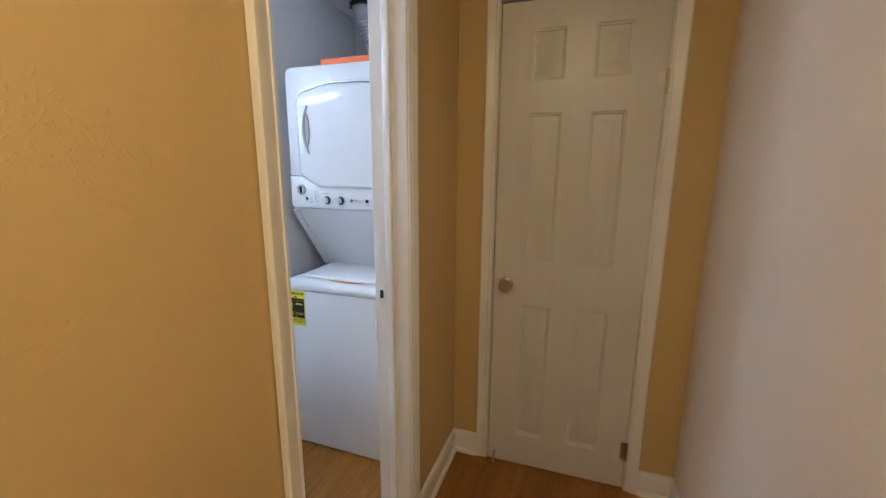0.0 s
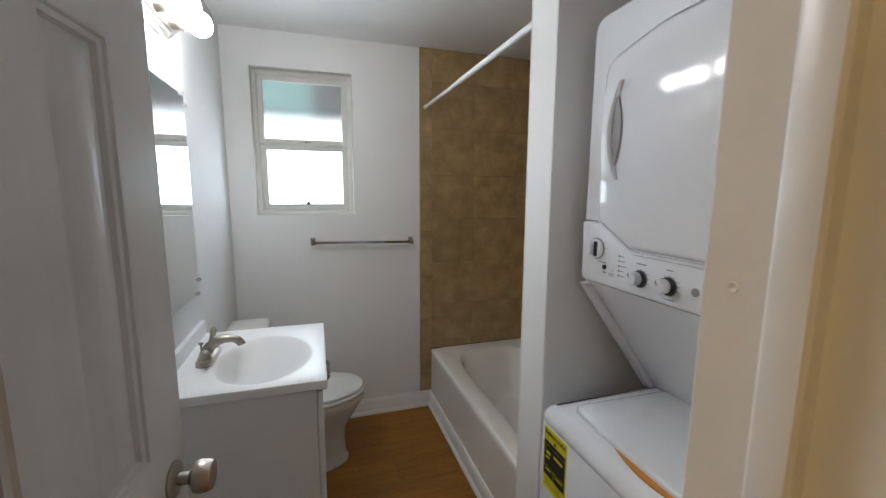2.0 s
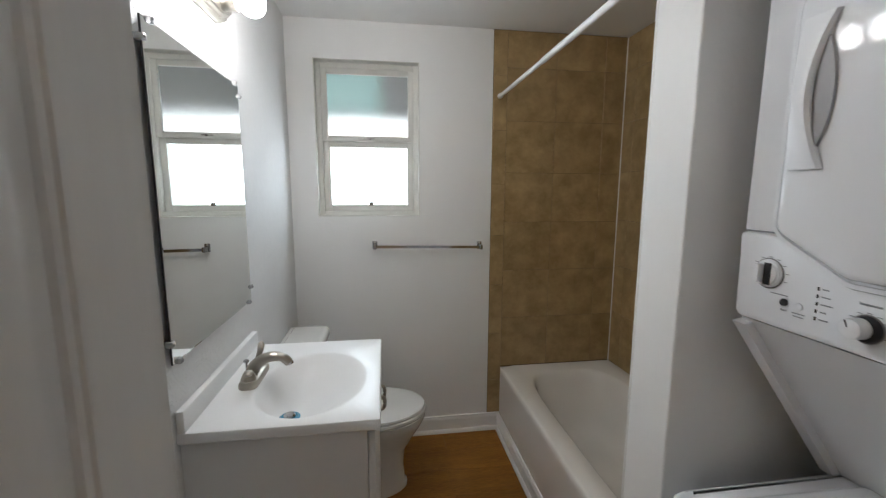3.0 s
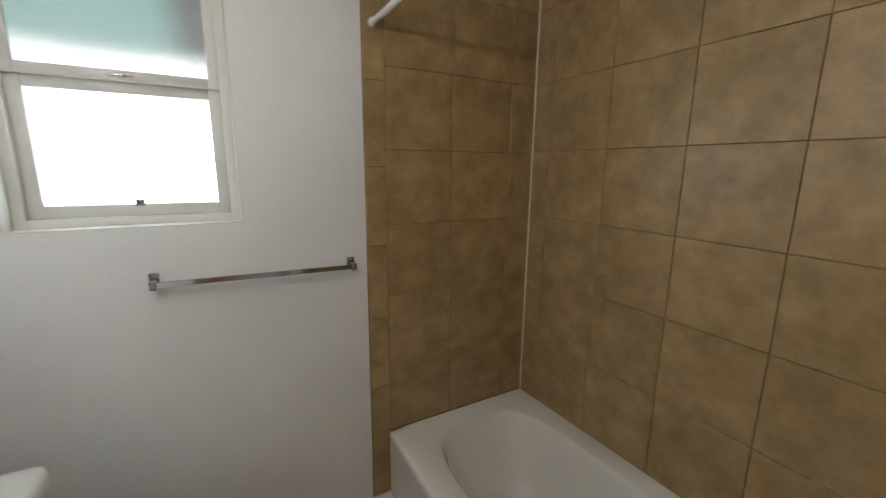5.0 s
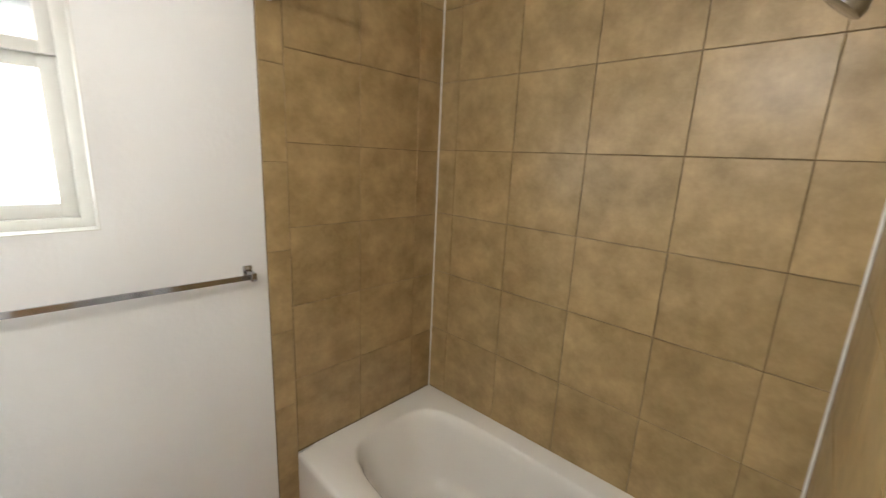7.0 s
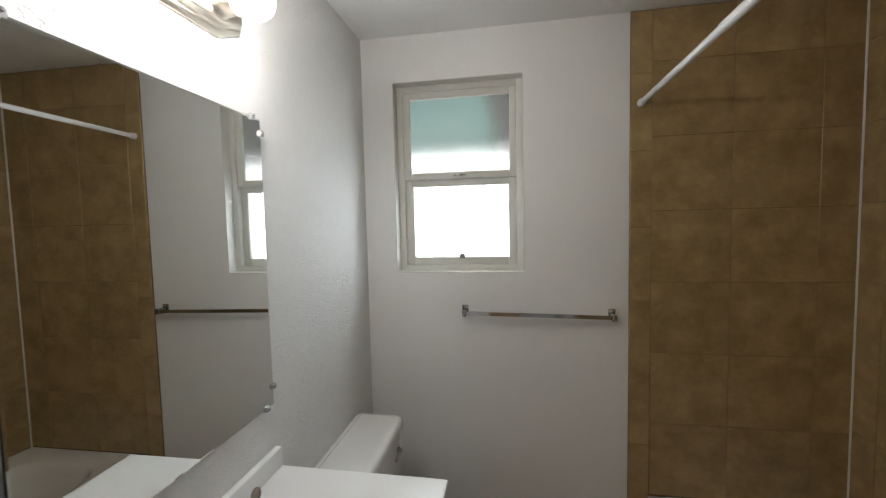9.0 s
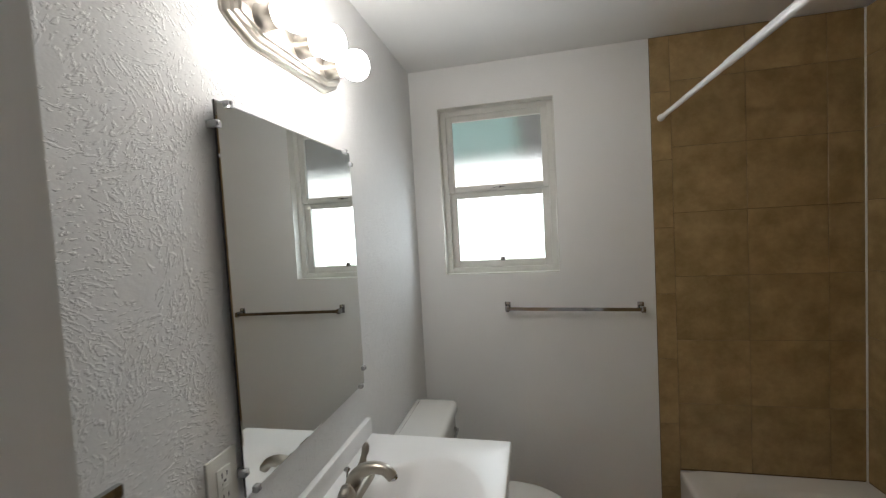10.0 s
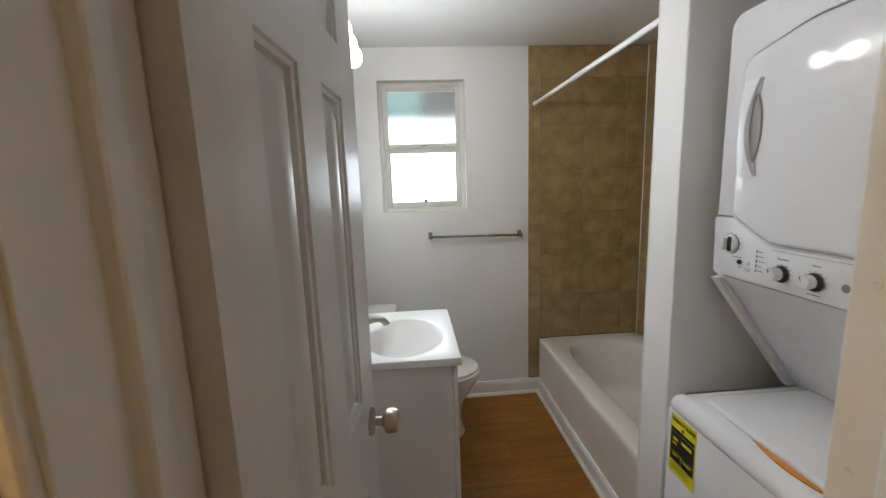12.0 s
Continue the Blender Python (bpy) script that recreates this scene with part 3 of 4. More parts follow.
# ---- bathtub ----
bathtub = thing("bathtub", "white enamelled built-in bathtub with smooth apron", "bathtub")
tx0, tx1, ty0, ty1 = XW + 0.009, PX0 - 0.001, TUBY, YT - 0.001
tcx, tcy = (tx0 + tx1) / 2, (ty0 + ty1) / 2 + 0.01
aa = angles_for(tx0, tx1, ty0, ty1, tcx, tcy, 96)


def trect(ins, z):
    return rect_ring(tx0 + ins * 0.02, tx1 - ins * 0.02, ty0 + ins, ty1 - ins * 0.02, z, aa, tcx, tcy)


rings = [trect(0.0, 0.0), trect(0.0, 0.36), trect(-0.002, 0.385), trect(0.0, 0.406), trect(0.006, 0.413), trect(0.014, 0.4155)]
for sx, ex, ey, z, p in ((0.025, 0.645, 0.275, 0.4155, 4.5), (0.025, 0.637, 0.268, 0.411, 4.5), (0.026, 0.629, 0.260, 0.398, 4.5), (0.028, 0.617, 0.252, 0.36, 4.3), (0.032, 0.59, 0.243, 0.24, 4.0),
                         (0.035, 0.558, 0.232, 0.14, 3.8), (0.04, 0.535, 0.216, 0.10, 3.6), (0.045, 0.50, 0.19, 0.082, 3.2), (0.045, 0.36, 0.13, 0.078, 3)):
    rings.append(super_ring(tcx + sx, tcy, ex, ey, z, aa, p))
for ring in rings:
    for v in ring:
        v.z += 0.045 * max(0.0, (v.z - 0.2) / 0.21) * ((v.x - tx0) / (tx1 - tx0)) * max(0.0, (v.y - ty0 - 0.1) / (ty1 - ty0 - 0.1))
part("tub_shell", loft(rings, cap0=False), M_TUB, bathtub)
ov = Matrix.Translation((tcx + 0.641, tcy, 0.345)) @ pose(0, 0, 0, 0, -83)
part("overflow_plate", lathe([(0.034, -0.004), (0.034, 0.004), (0.029, 0.008), (0.01, 0.010)], ov), M_CHROME, bathtub, "chrome overflow plate")
part("drain", lathe([(0.032, 0.0), (0.032, 0.004), (0.022, 0.005), (0.02, 0.002)], pose(tcx + 0.42, tcy, 0.0795)), M_CHROME, bathtub)

# tap and spout on the partition
tap = thing("shower_valve", "chrome shower valve with lever on tiled wall", "tap")
mx = Matrix.Translation((PX0, 2.20, 0.785)) @ pose(0, 0, 0, 0, -90)
part("escutcheon", lathe([(0.083, 0.0), (0.082, 0.004), (0.066, 0.011), (0.035, 0.016), (0.03, 0.018)], mx, 32), M_CHROME, tap)
part("valve_stem", lathe([(0.026, 0.012), (0.026, 0.04), (0.023, 0.045), (0.021, 0.066), (0.018, 0.072)], mx, 20), M_CHROME, tap)
part("lever", tube(curve3([(PX0 - 0.050, 2.20, 0.79), (PX0 - 0.070, 2.195, 0.796), (PX0 - 0.092, 2.185, 0.785), (PX0 - 0.106, 2.175, 0.757)], 4), [0.02] * 3 + [0.017] * 5 + [0.012] * 5, 10, 0.7), M_CHROME, tap)
spout = thing("tub_spout", "chrome tub spout with diverter", "tap")
part("spout_body", tube([(PX0, 2.195, 0.640), (PX0 - 0.03, 2.195, 0.641), (PX0 - 0.07, 2.195, 0.643), (PX0 - 0.105, 2.195, 0.640), (PX0 - 0.128, 2.195, 0.630), (PX0 - 0.137, 2.195, 0.620)], [0.029, 0.028, 0.024, 0.021, 0.017, 0.010], 18), M_CHROME, spout)
part("spout_lip", lathe([(0.016, 0), (0.018, -0.022), (0.014, -0.024)], pose(PX0 - 0.116, 2.195, 0.625), 14), M_CHROME, spout)
part("diverter", lathe([(0.004, 0.0), (0.004, 0.018), (0.009, 0.02), (0.009, 0.028), (0.005, 0.03)], pose(PX0 - 0.112, 2.195, 0.652), 12), M_CHROME, spout)

# shower head high on the partition
head = thing("wall_shower", "small dark chrome shower head on bent arm", "shower head")
part("arm", tube(curve3([(PX0, 2.13, 1.925), (PX0 - 0.06, 2.13, 1.93), (PX0 - 0.11, 2.13, 1.89)], 5), 0.009, 10), M_CHROME, head)
part("nozzle", lathe([(0.012, 0), (0.016, 0.02), (0.033, 0.05), (0.034, 0.062), (0.03, 0.064)], Matrix.Translation((PX0 - 0.107, 2.13, 1.893)) @ pose(0, 0, 0, 0, -140), 20), M_CHROME, head)
part("flange", lathe([(0.028, 0), (0.026, 0.005), (0.012, 0.009)], Matrix.Translation((PX0, 2.13, 1.925)) @ pose(0, 0, 0, 0, -90), 20), M_CHROME, head)

rod = thing("shower_rod", "white tension shower curtain rod", "curtain rod")
RY, RZ = 1.785, 2.04
part("thin_tube", tube([(-2.25, RY, RZ), (XW + 0.01, RY, RZ)], 0.0105, 16), M_ROD, rod)
part("thick_tube", tube([(PX0 + 0.011, RY, RZ), (-2.26, RY, RZ), (-2.262, RY, RZ)], [0.0125, 0.0125, 0.0105], 16), M_ROD, rod)
part("end_cap", lathe([(0.015, 0), (0.0155, 0.02), (0.012, 0.026)], Matrix.Translation((XW + 0.006, RY, RZ)) @ pose(0, 0, 0, 0, 90), 16), M_ROD, rod)
part("end_cap", lathe([(0.0165, 0), (0.017, 0.02), (0.013, 0.026)], Matrix.Translation((PX0 + 0.0115, RY, RZ)) @ pose(0, 0, 0, 0, -90), 16), M_ROD, rod)

# ---- towel bar ----
bar = thing("towel_bar", "chrome square towel bar on white wall", "towel bar")
BZ = 1.180
part("bar", loft([[Vector((XW + 0.045 + dx, y, z + dz)) for dx, dz in ((0, -0.008), (0.008, -0.008), (0.008, 0.008), (0, 0.008))] for y, z in ((1.072, BZ + 0.010), (1.672, BZ))]), M_CHROME, bar)
for y, bz in ((1.065, BZ + 0.010), (1.679, BZ)):
    b = part("bracket", add_box(box(XW, XW + 0.010, y - 0.014, y + 0.014, bz - 0.018, bz + 0.028, 0.003), XW + 0.006, XW + 0.061, y - 0.009, y + 0.009, bz - 0.014, bz + 0.014, 0.003), M_CHROME, bar)
    part("screw", lathe([(0.006, 0.0), (0.005, 0.003), (0.001, 0.0035)], Matrix.Translation((XW + 0.010, y, bz + 0.021)) @ pose(0, 0, 0, 0, 90), 10), M_NICKEL, b)

# ---- toilet ----
toilet = thing("toilet", "white ceramic toilet with closed lid", "toilet", -2.49, YV, 0)
t2 = [2 * math.pi * i / 36 for i in range(36)]


def egg(cy, rx, ry0, ry1, z):
    out = []
    for a in t2:
        c, s = math.cos(a), math.sin(a)
        out.append(Vector((rx * c, cy + (ry1 if s > 0 else ry0) * s, z)))
    return out


part("bowl", loft([egg(0.35, 0.125, 0.19, 0.250, 0.0), egg(0.35, 0.125, 0.19, 0.250, 0.016), egg(0.35, 0.116, 0.18, 0.237, 0.03), egg(0.355, 0.110, 0.17, 0.226, 0.12), egg(0.375, 0.112, 0.17, 0.215, 0.20), egg(0.41, 0.140, 0.19, 0.222, 0.27),
                   egg(0.44, 0.172, 0.205, 0.24, 0.3490), egg(0.445, 0.182, 0.21, 0.25, 0.3790), egg(0.445, 0.182, 0.21, 0.25, 0.3990), egg(0.445, 0.17, 0.20, 0.24, 0.4040)]), M_CERAMIC, toilet)
part("seat", loft([egg(0.445, 0.184, 0.205, 0.252, 0.4060), egg(0.445, 0.188, 0.208, 0.256, 0.4120), egg(0.445, 0.186, 0.208, 0.254, 0.4220), egg(0.445, 0.18, 0.2, 0.248, 0.4250)]), M_CERAMIC, toilet)
part("lid", loft([egg(0.445, 0.176, 0.2, 0.244, 0.4260), egg(0.445, 0.18, 0.204, 0.248, 0.4310), egg(0.445, 0.177, 0.2, 0.245, 0.4410), egg(0.445, 0.16, 0.185, 0.228, 0.4460), egg(0.445, 0.08, 0.1, 0.12, 0.4480)]), M_CERAMIC, toilet)
part("tank", box(-0.205, 0.205, 0.006, 0.195, 0.385, 0.750, 0.018, 3), M_CERAMIC, toilet)
part("tank_lid", loft([[Vector((p.x, p.y, z)) for p in inset_poly(round_poly([(-0.218, 0.0005, 0.034), (0.218, 0.0005, 0.034), (0.218, 0.210, 0.045), (-0.218, 0.210, 0.045)]), i)] for i, z in ((0.006, 0.751), (0.0, 0.757), (0.0, 0.780), (0.005, 0.790), (0.014, 0.795), (0.03, 0.796))]), M_CERAMIC, toilet)
lever = part("flush_lever", add_box(lathe([(0.012, 0.0), (0.012, 0.012), (0.006, 0.014)], Matrix.Translation((-0.15, 0.195, 0.68)) @ pose(0, 0, 0, -90), 14), -0.155, -0.075, 0.206, 0.216, 0.672, 0.686, 0.003), M_CHROME, toilet)

# ---- vanity ----
VX0, VX1, VY1, VZ = -2.135, -1.553, 1.104, 0.918
vanity = thing("vanity_cabinet", "white laminate vanity cabinet with two doors", "cabinet")
for x in (VX0 + 0.012, VX1 - 0.028):
    part("side_panel", box(x, x + 0.016, YV + 0.002, VY1 - 0.035, 0.0, VZ - 0.033), M_CAB, vanity)
part("back_panel", box(VX0 + 0.028, VX1 - 0.028, YV + 0.002, YV + 0.010, 0.0, VZ - 0.033), M_CAB, vanity)
part("face_frame", box(VX0 + 0.028, VX1 - 0.028, VY1 - 0.051, VY1 - 0.035, 0.0, VZ - 0.033), M_CAB, vanity)
part("bottom_shelf", box(VX0 + 0.028, VX1 - 0.028, YV + 0.010, VY1 - 0.051, 0.08, 0.096), M_CAB, vanity)
for x0, x1, hx in ((VX0 + 0.016, (VX0 + VX1) / 2 - 0.002, -0.035), ((VX0 + VX1) / 2 + 0.002, VX1 - 0.016, 0.035)):
    dd = part("door", box(x0, x1, VY1 - 0.033, VY1 - 0.015, 0.10, VZ - 0.045, 0.002), M_CAB, vanity)
    hc = (VX0 + VX1) / 2 + hx
    part("handle", tube(curve3([(hc, VY1 - 0.015, 0.845), (hc, VY1 + 0.004, 0.843), (hc, VY1 + 0.010, 0.822), (hc, VY1 + 0.004, 0.801), (hc, VY1 - 0.015, 0.799)], 4), [0.0045] * 5 + [0.006] * 7 + [0.0045] * 5, 8), M_NICKEL, dd, "dark nickel bow handle")
top = thing("washbasin", "glossy white vanity top with oval basin", "sink")
scx, scy = -1.80, 0.892
sa = angles_for(VX0, VX1, YV, VY1, scx, scy, 72)


def vrect(i, z):
    return rect_ring(VX0 + i, VX1 - i, YV + 0.001 + i * 0.1, VY1 - i, z, sa, scx, scy)


rings = [vrect(0.004, VZ - 0.032), vrect(0.0, VZ - 0.028), vrect(0.0, VZ - 0.007), vrect(0.002, VZ - 0.002), vrect(0.007, VZ)]
for rx, ry, dz in ((0.222, 0.170, 0.0), (0.216, 0.165, -0.0008), (0.209, 0.158, -0.003), (0.199, 0.149, -0.008), (0.185, 0.136, -0.018), (0.165, 0.120, -0.035), (0.14, 0.102, -0.056), (0.11, 0.082, -0.076), (0.075, 0.060, -0.092), (0.045, 0.042, -0.101), (0.026, 0.026, -0.1035)):
    f = min(1, -dz / 0.10)
    rings.append(super_ring(scx + 0.03 * f, scy - 0.065 * f, rx, ry, VZ + dz, sa))
part("basin_top", loft(rings, cap0=False), M_SINK, top)
part("backsplash", box(VX0 + 0.002, VX1 - 0.002, YV + 0.001, YV + 0.021, VZ - 0.002, VZ + 0.055, 0.004), M_SINK, top)
drain = part("drain_ring", lathe([(0.031, 0.0), (0.031, 0.003), (0.024, 0.004), (0.022, 0.001)], pose(scx + 0.03, scy - 0.065, VZ - 0.1032), 24), M_BLUE, top, "drain ring under blue film")
part("stopper", lathe([(0.017, 0.0), (0.018, 0.008), (0.014, 0.012), (0.004, 0.0125)], pose(scx + 0.03, scy - 0.065, VZ - 0.102), 20), M_CHROME, drain)

faucet = thing("faucet", "brushed nickel basin faucet with two levers", "faucet", -1.838, 0.712, VZ)
part("base_plate", loft([[Vector((p.x, p.y, z)) for p in inset_poly(round_poly([(-0.082, -0.027, 0.024), (0.082, -0.027, 0.024), (0.082, 0.027, 0.024), (-0.082, 0.027, 0.024)]), i)] for i, z in ((0, 0), (0, 0.012), (0.003, 0.018), (0.009, 0.022))]), M_NICKEL, faucet)
part("spout", tube(curve3([(0, -0.008, 0.012), (0, 0.000, 0.036), (0, 0.024, 0.058), (0, 0.054, 0.068), (0, 0.086, 0.064), (0, 0.106, 0.046)], 5), [0.0245 - 0.00042 * i if i < 19 else 0.0165 - 0.0002 * abs(22 - i) for i in range(26)], 16, 0.85), M_NICKEL, faucet)
part("aerator", lathe([(0.011, 0.0), (0.011, -0.006), (0.008, -0.007)], Matrix.Translation((0, 0.107, 0.047)) @ pose(0, 0, 0, 20), 14), M_CHROME, faucet)
for s, tip in ((-1, [(-0.052, 0, 0.035), (-0.055, 0.0, 0.054), (-0.064, 0.003, 0.070), (-0.074, 0.004, 0.092)]), (1, [(0.052, 0, 0.034), (0.060, 0.004, 0.045), (0.074, 0.008, 0.050), (0.094, 0.012, 0.052)])):
    hb = part("handle_base", lathe([(0.023, 0.016), (0.022, 0.026), (0.016, 0.038), (0.012, 0.046), (0.005, 0.049)], pose(s * 0.052, 0, 0), 18), M_NICKEL, faucet)
    part("lever", tube(curve3(tip, 4), [0.014, 0.013, 0.0115, 0.0105, 0.0095, 0.009, 0.0092, 0.0098, 0.0106, 0.0112, 0.0112, 0.009, 0.004], 10, 0.75), M_NICKEL, hb)
part("lift_rod", lathe([(0.003, 0.02), (0.003, 0.050), (0.007, 0.053), (0.009, 0.057), (0.006, 0.061)], pose(0, -0.022, 0), 12), M_CHROME, faucet)

# ---- mirror ----
MX0, MX1, MZ0, MZ1 = -2.118, -1.538, 1.098, 1.858
mirror = thing("wall_mirror", "frameless rectangular wall mirror held by clear clips", "mirror")
part("glass_edge", loft([[Vector((x, y + 0.0118 * (x - MX0), z)) for x, z in ((MX0, MZ0), (MX1, MZ0), (MX1, MZ1), (MX0, MZ1))] for y in (YV + 0.0062, YV + 0.0103)]), M_DARK, mirror)
bm = loft([[Vector((x, y + 0.0118 * (x - MX0), z)) for x, z in ((MX0 + i, MZ0 + i), (MX1 - i, MZ0 + i), (MX1 - i, MZ1 - i), (MX0 + i, MZ1 - i))] for i, y in ((0.0005, YV + 0.0105), (0.004, YV + 0.0108))], cap0=False)
mg = part("mirror_glass", bm, M_MIRROR, mirror)
for poly in mg.data.polygons:
    poly.use_smooth = False
for x, z, a in ((MX1 - 0.035, MZ1, 0), (MX1, MZ1 - 0.045, 1), (MX0 + 0.035, MZ1, 0), (MX0, MZ1 - 0.035, 1), (MX1 - 0.03, MZ0, 0), (MX1, MZ0 + 0.05, 1), (MX0 + 0.03, MZ0, 0), (MX0, MZ0 + 0.05, 1)):
    c = part("clip", box(x - 0.007, x + 0.007, YV, YV + 0.017 + 0.0118 * (x - MX0), z - 0.007, z + 0.007, 0.002), M_CLEAR, mirror, "clear plastic mirror clip")
    part("clip_screw", lathe([(0.004, 0), (0.003, 0.003), (0.001, 0.0032)], Matrix.Translation((x + (0.003 if a and x > -1.8 else 0), YV + 0.017 + 0.0118 * (x - MX0), z + (0.003 if not a and z > 1.5 else 0))) @ pose(0, 0, 0, -90), 8), M_GREYP, c)

# ---- light bar ----
LX0, LX1, LZ = -2.064, -1.590, 2.066
light = thing("vanity_light", "brushed nickel vanity light bar with three globe bulbs", "wall lamp")


def bar_ring(i, y):
    h, w = 0.056, (LX1 - LX0) / 2
    cx = (LX0 + LX1) / 2
    pts = round_poly([(cx - w, LZ - h * 0.35, 0.012), (cx - w + 0.075, LZ - h, 0.03), (cx + w - 0.075, LZ - h, 0.03), (cx + w, LZ - h * 0.35, 0.012), (cx + w, LZ + h * 0.35, 0.012), (cx + w - 0.075, LZ + h, 0.03), (cx - w + 0.075, LZ + h, 0.03), (cx - w, LZ + h * 0.35, 0.012)], 4)
    return [Vector((cx + (p.x - cx) * (w - i) / w, y, LZ + (p.y - LZ) * (h - i) / h)) for p in pts]


part("back_plate", loft([bar_ring(0, YV + 0.0), bar_ring(0, YV + 0.006), bar_ring(0.004, YV + 0.011), bar_ring(0.014, YV + 0.014), bar_ring(0.016, YV + 0.022), bar_ring(0.024, YV + 0.026), bar_ring(0.026, YV + 0.032), bar_ring(0.033, YV + 0.035)]), M_NICKEL, light)
for bx in (-1.672, -1.818, -1.962):
    m = Matrix.Translation((bx, YV + 0.034, LZ)) @ pose(0, 0, 0, -90)
    part("socket", lathe([(0.029, 0), (0.029, 0.004), (0.0265, 0.007), (0.0265, 0.035), (0.028, 0.037), (0.028, 0.041), (0.020, 0.042)], m, 22), M_NICKEL, light)
    part("bulb", lathe([(0.013, 0.036), (0.016, 0.044), (0.026, 0.052), (0.036, 0.064), (0.0415, 0.080), (0.041, 0.092), (0.035, 0.107), (0.024, 0.117), (0.010, 0.1215), (0.002, 0.122)], m, 28), M_BULB, light, "frosted glowing globe bulb")

# ---- outlet and towel ring ----
outlet = thing("wall_outlet", "ivory double socket outlet plate", "outlet")
ox, oz = -1.497, 1.150
part("plate", box(ox - 0.036, ox + 0.036, YV, YV + 0.007, oz - 0.058, oz + 0.058, 0.003), M_OUT, outlet)
recept = part("receptacle", box(ox - 0.017, ox + 0.017, YV + 0.006, YV + 0.010, oz - 0.034, oz + 0.034, 0.002), M_OUT, outlet)
for dz in (-0.02, 0.02):
    for dx, hh in ((-0.006, 0.004), (0.006, 0.005)):
        part("slot", box(ox + dx - 0.001, ox + dx + 0.001, YV + 0.0095, YV + 0.0105, oz + dz - hh, oz + dz + hh), M_DARK, recept)
    part("ground_slot", box(ox - 0.0025, ox + 0.0025, YV + 0.0095, YV + 0.0105, oz + dz - 0.013, oz + dz - 0.009), M_DARK, recept)
for dz in (-0.004, 0.004):
    part("test_button", box(ox - 0.007, ox + 0.007, YV + 0.0095, YV + 0.0112, oz + dz - 0.003, oz + dz + 0.003, 0.0008), M_OUT, recept)
ring = thing("towel_ring", "chrome towel ring bracket with clear ring", "towel ring")
rx, rz = -1.300, 1.248
part("mount", add_box(box(rx - 0.02, rx + 0.02, YV, YV + 0.012, rz - 0.022, rz + 0.022, 0.004), rx - 0.010, rx + 0.010, YV + 0.010, YV + 0.045, rz - 0.014, rz + 0.004, 0.003), M_CHROME, ring)
part("ring", tube([(rx + 0.075 * math.sin(a), YV + 0.04, rz - 0.08 + 0.075 * math.cos(a)) for a in [2 * math.pi * i / 28 for i in range(29)]], 0.005, 8), M_ROD, ring)

# ---- stacked washer and dryer ----
AX0, AX1 = -1.236, -0.556
unit = thing("stacked_washer_dryer", "white stacked laundry centre with dryer over washer", "washer dryer")
WF, DF, WB = 1.674, 1.785, 2.42
WT = 0.922
part("washer_body", box(AX0 + 0.003, AX1 - 0.003, WF + 0.004, WB, 0.012, WT - 0.052, 0.006), M_APPL, unit)
for x in (AX0 + 0.05, AX1 - 0.05):
    for y in (WF + 0.06, WB - 0.06):
        part("foot", lathe([(0.02, 0), (0.02, 0.012), (0.012, 0.016)], pose(x, y, 0), 12), M_DARK, unit)
outl = round_poly([(AX0, WF, 0.03), (AX1, WF, 0.03), (AX1, WB, 0.01), (AX0, WB, 0.01)], 5)
part("washer_top", loft([[Vector((p.x, p.y, z)) for p in inset_poly(outl, i)] for i, z in ((0.002, WT - 0.050), (0, WT - 0.047), (0, WT - 0.034), (0.004, WT - 0.022), (0.016, WT - 0.008), (0.026, WT - 0.002), (0.036, WT))]), M_APPL, unit)
lo = round_poly([(AX0 + 0.068, WF + 0.055, 0.035), (AX0 + 0.20, WF + 0.047, 0.02), (AX1 - 0.20, WF + 0.047, 0.02), (AX1 - 0.068, WF + 0.055, 0.035), (AX1 - 0.075, 2.04, 0.02), (AX0 + 0.075, 2.04, 0.02)], 5)
lid = part("lid", loft([[Vector((p.x, p.y, z)) for p in inset_poly(lo, i)] for i, z in ((0.003, WT + 0.001), (0.0, WT + 0.004), (0.0, WT + 0.010), (0.003, WT + 0.014), (0.01, WT + 0.016))]), M_APPL, unit, "white washer lid")
lc = (AX0 + AX1) / 2
part("lid_lip", loft([[Vector((lc - 0.10 + 0.20 * k / 10, WF + y - 0.018 * math.sin(math.pi * k / 10) * s, z)) for k in range(11)] for y, s, z in ((0.047, 0.0, WT + 0.0015), (0.047, 1.0, WT + 0.0015), (0.047, 1.0, WT + 0.004), (0.047, 0.0, WT + 0.004))]), M_AMBER, lid, "orange grip recess under lid")

# sloped neck between the two
neck = bmesh.new()
n0, n1, nz0, nz1 = DF + 0.005, 2.05, 1.265, WT - 0.005
add_loft(neck, [[Vector((x, y, z)) for y, z in ((n0, nz1 + 0.35), (n1, nz1), (WB, nz1), (WB, nz1 + 0.35))] for x in (AX0 + 0.012, AX1 - 0.012)])
nk = part("neck_panel", neck, M_APPL, unit)
slope = Vector((0, n1 - n0, -0.35)).normalized()
for xa, xb in ((AX0 + 0.004, AX0 + 0.030), (AX1 - 0.030, AX1 - 0.004)):
    fl = bmesh.new()
    o = Vector((0, -0.012, -0.010))
    add_loft(fl, [[Vector((x, n0, nz1 + 0.35)) + o, Vector((x, n1 - 0.01, nz1 + 0.012)) + o, Vector((x, n1 + 0.03, nz1 + 0.012)), Vector((x, n0 + 0.04, nz1 + 0.35))] for x in (xa, xb)])
    part("neck_flange", fl, M_APPL, nk)

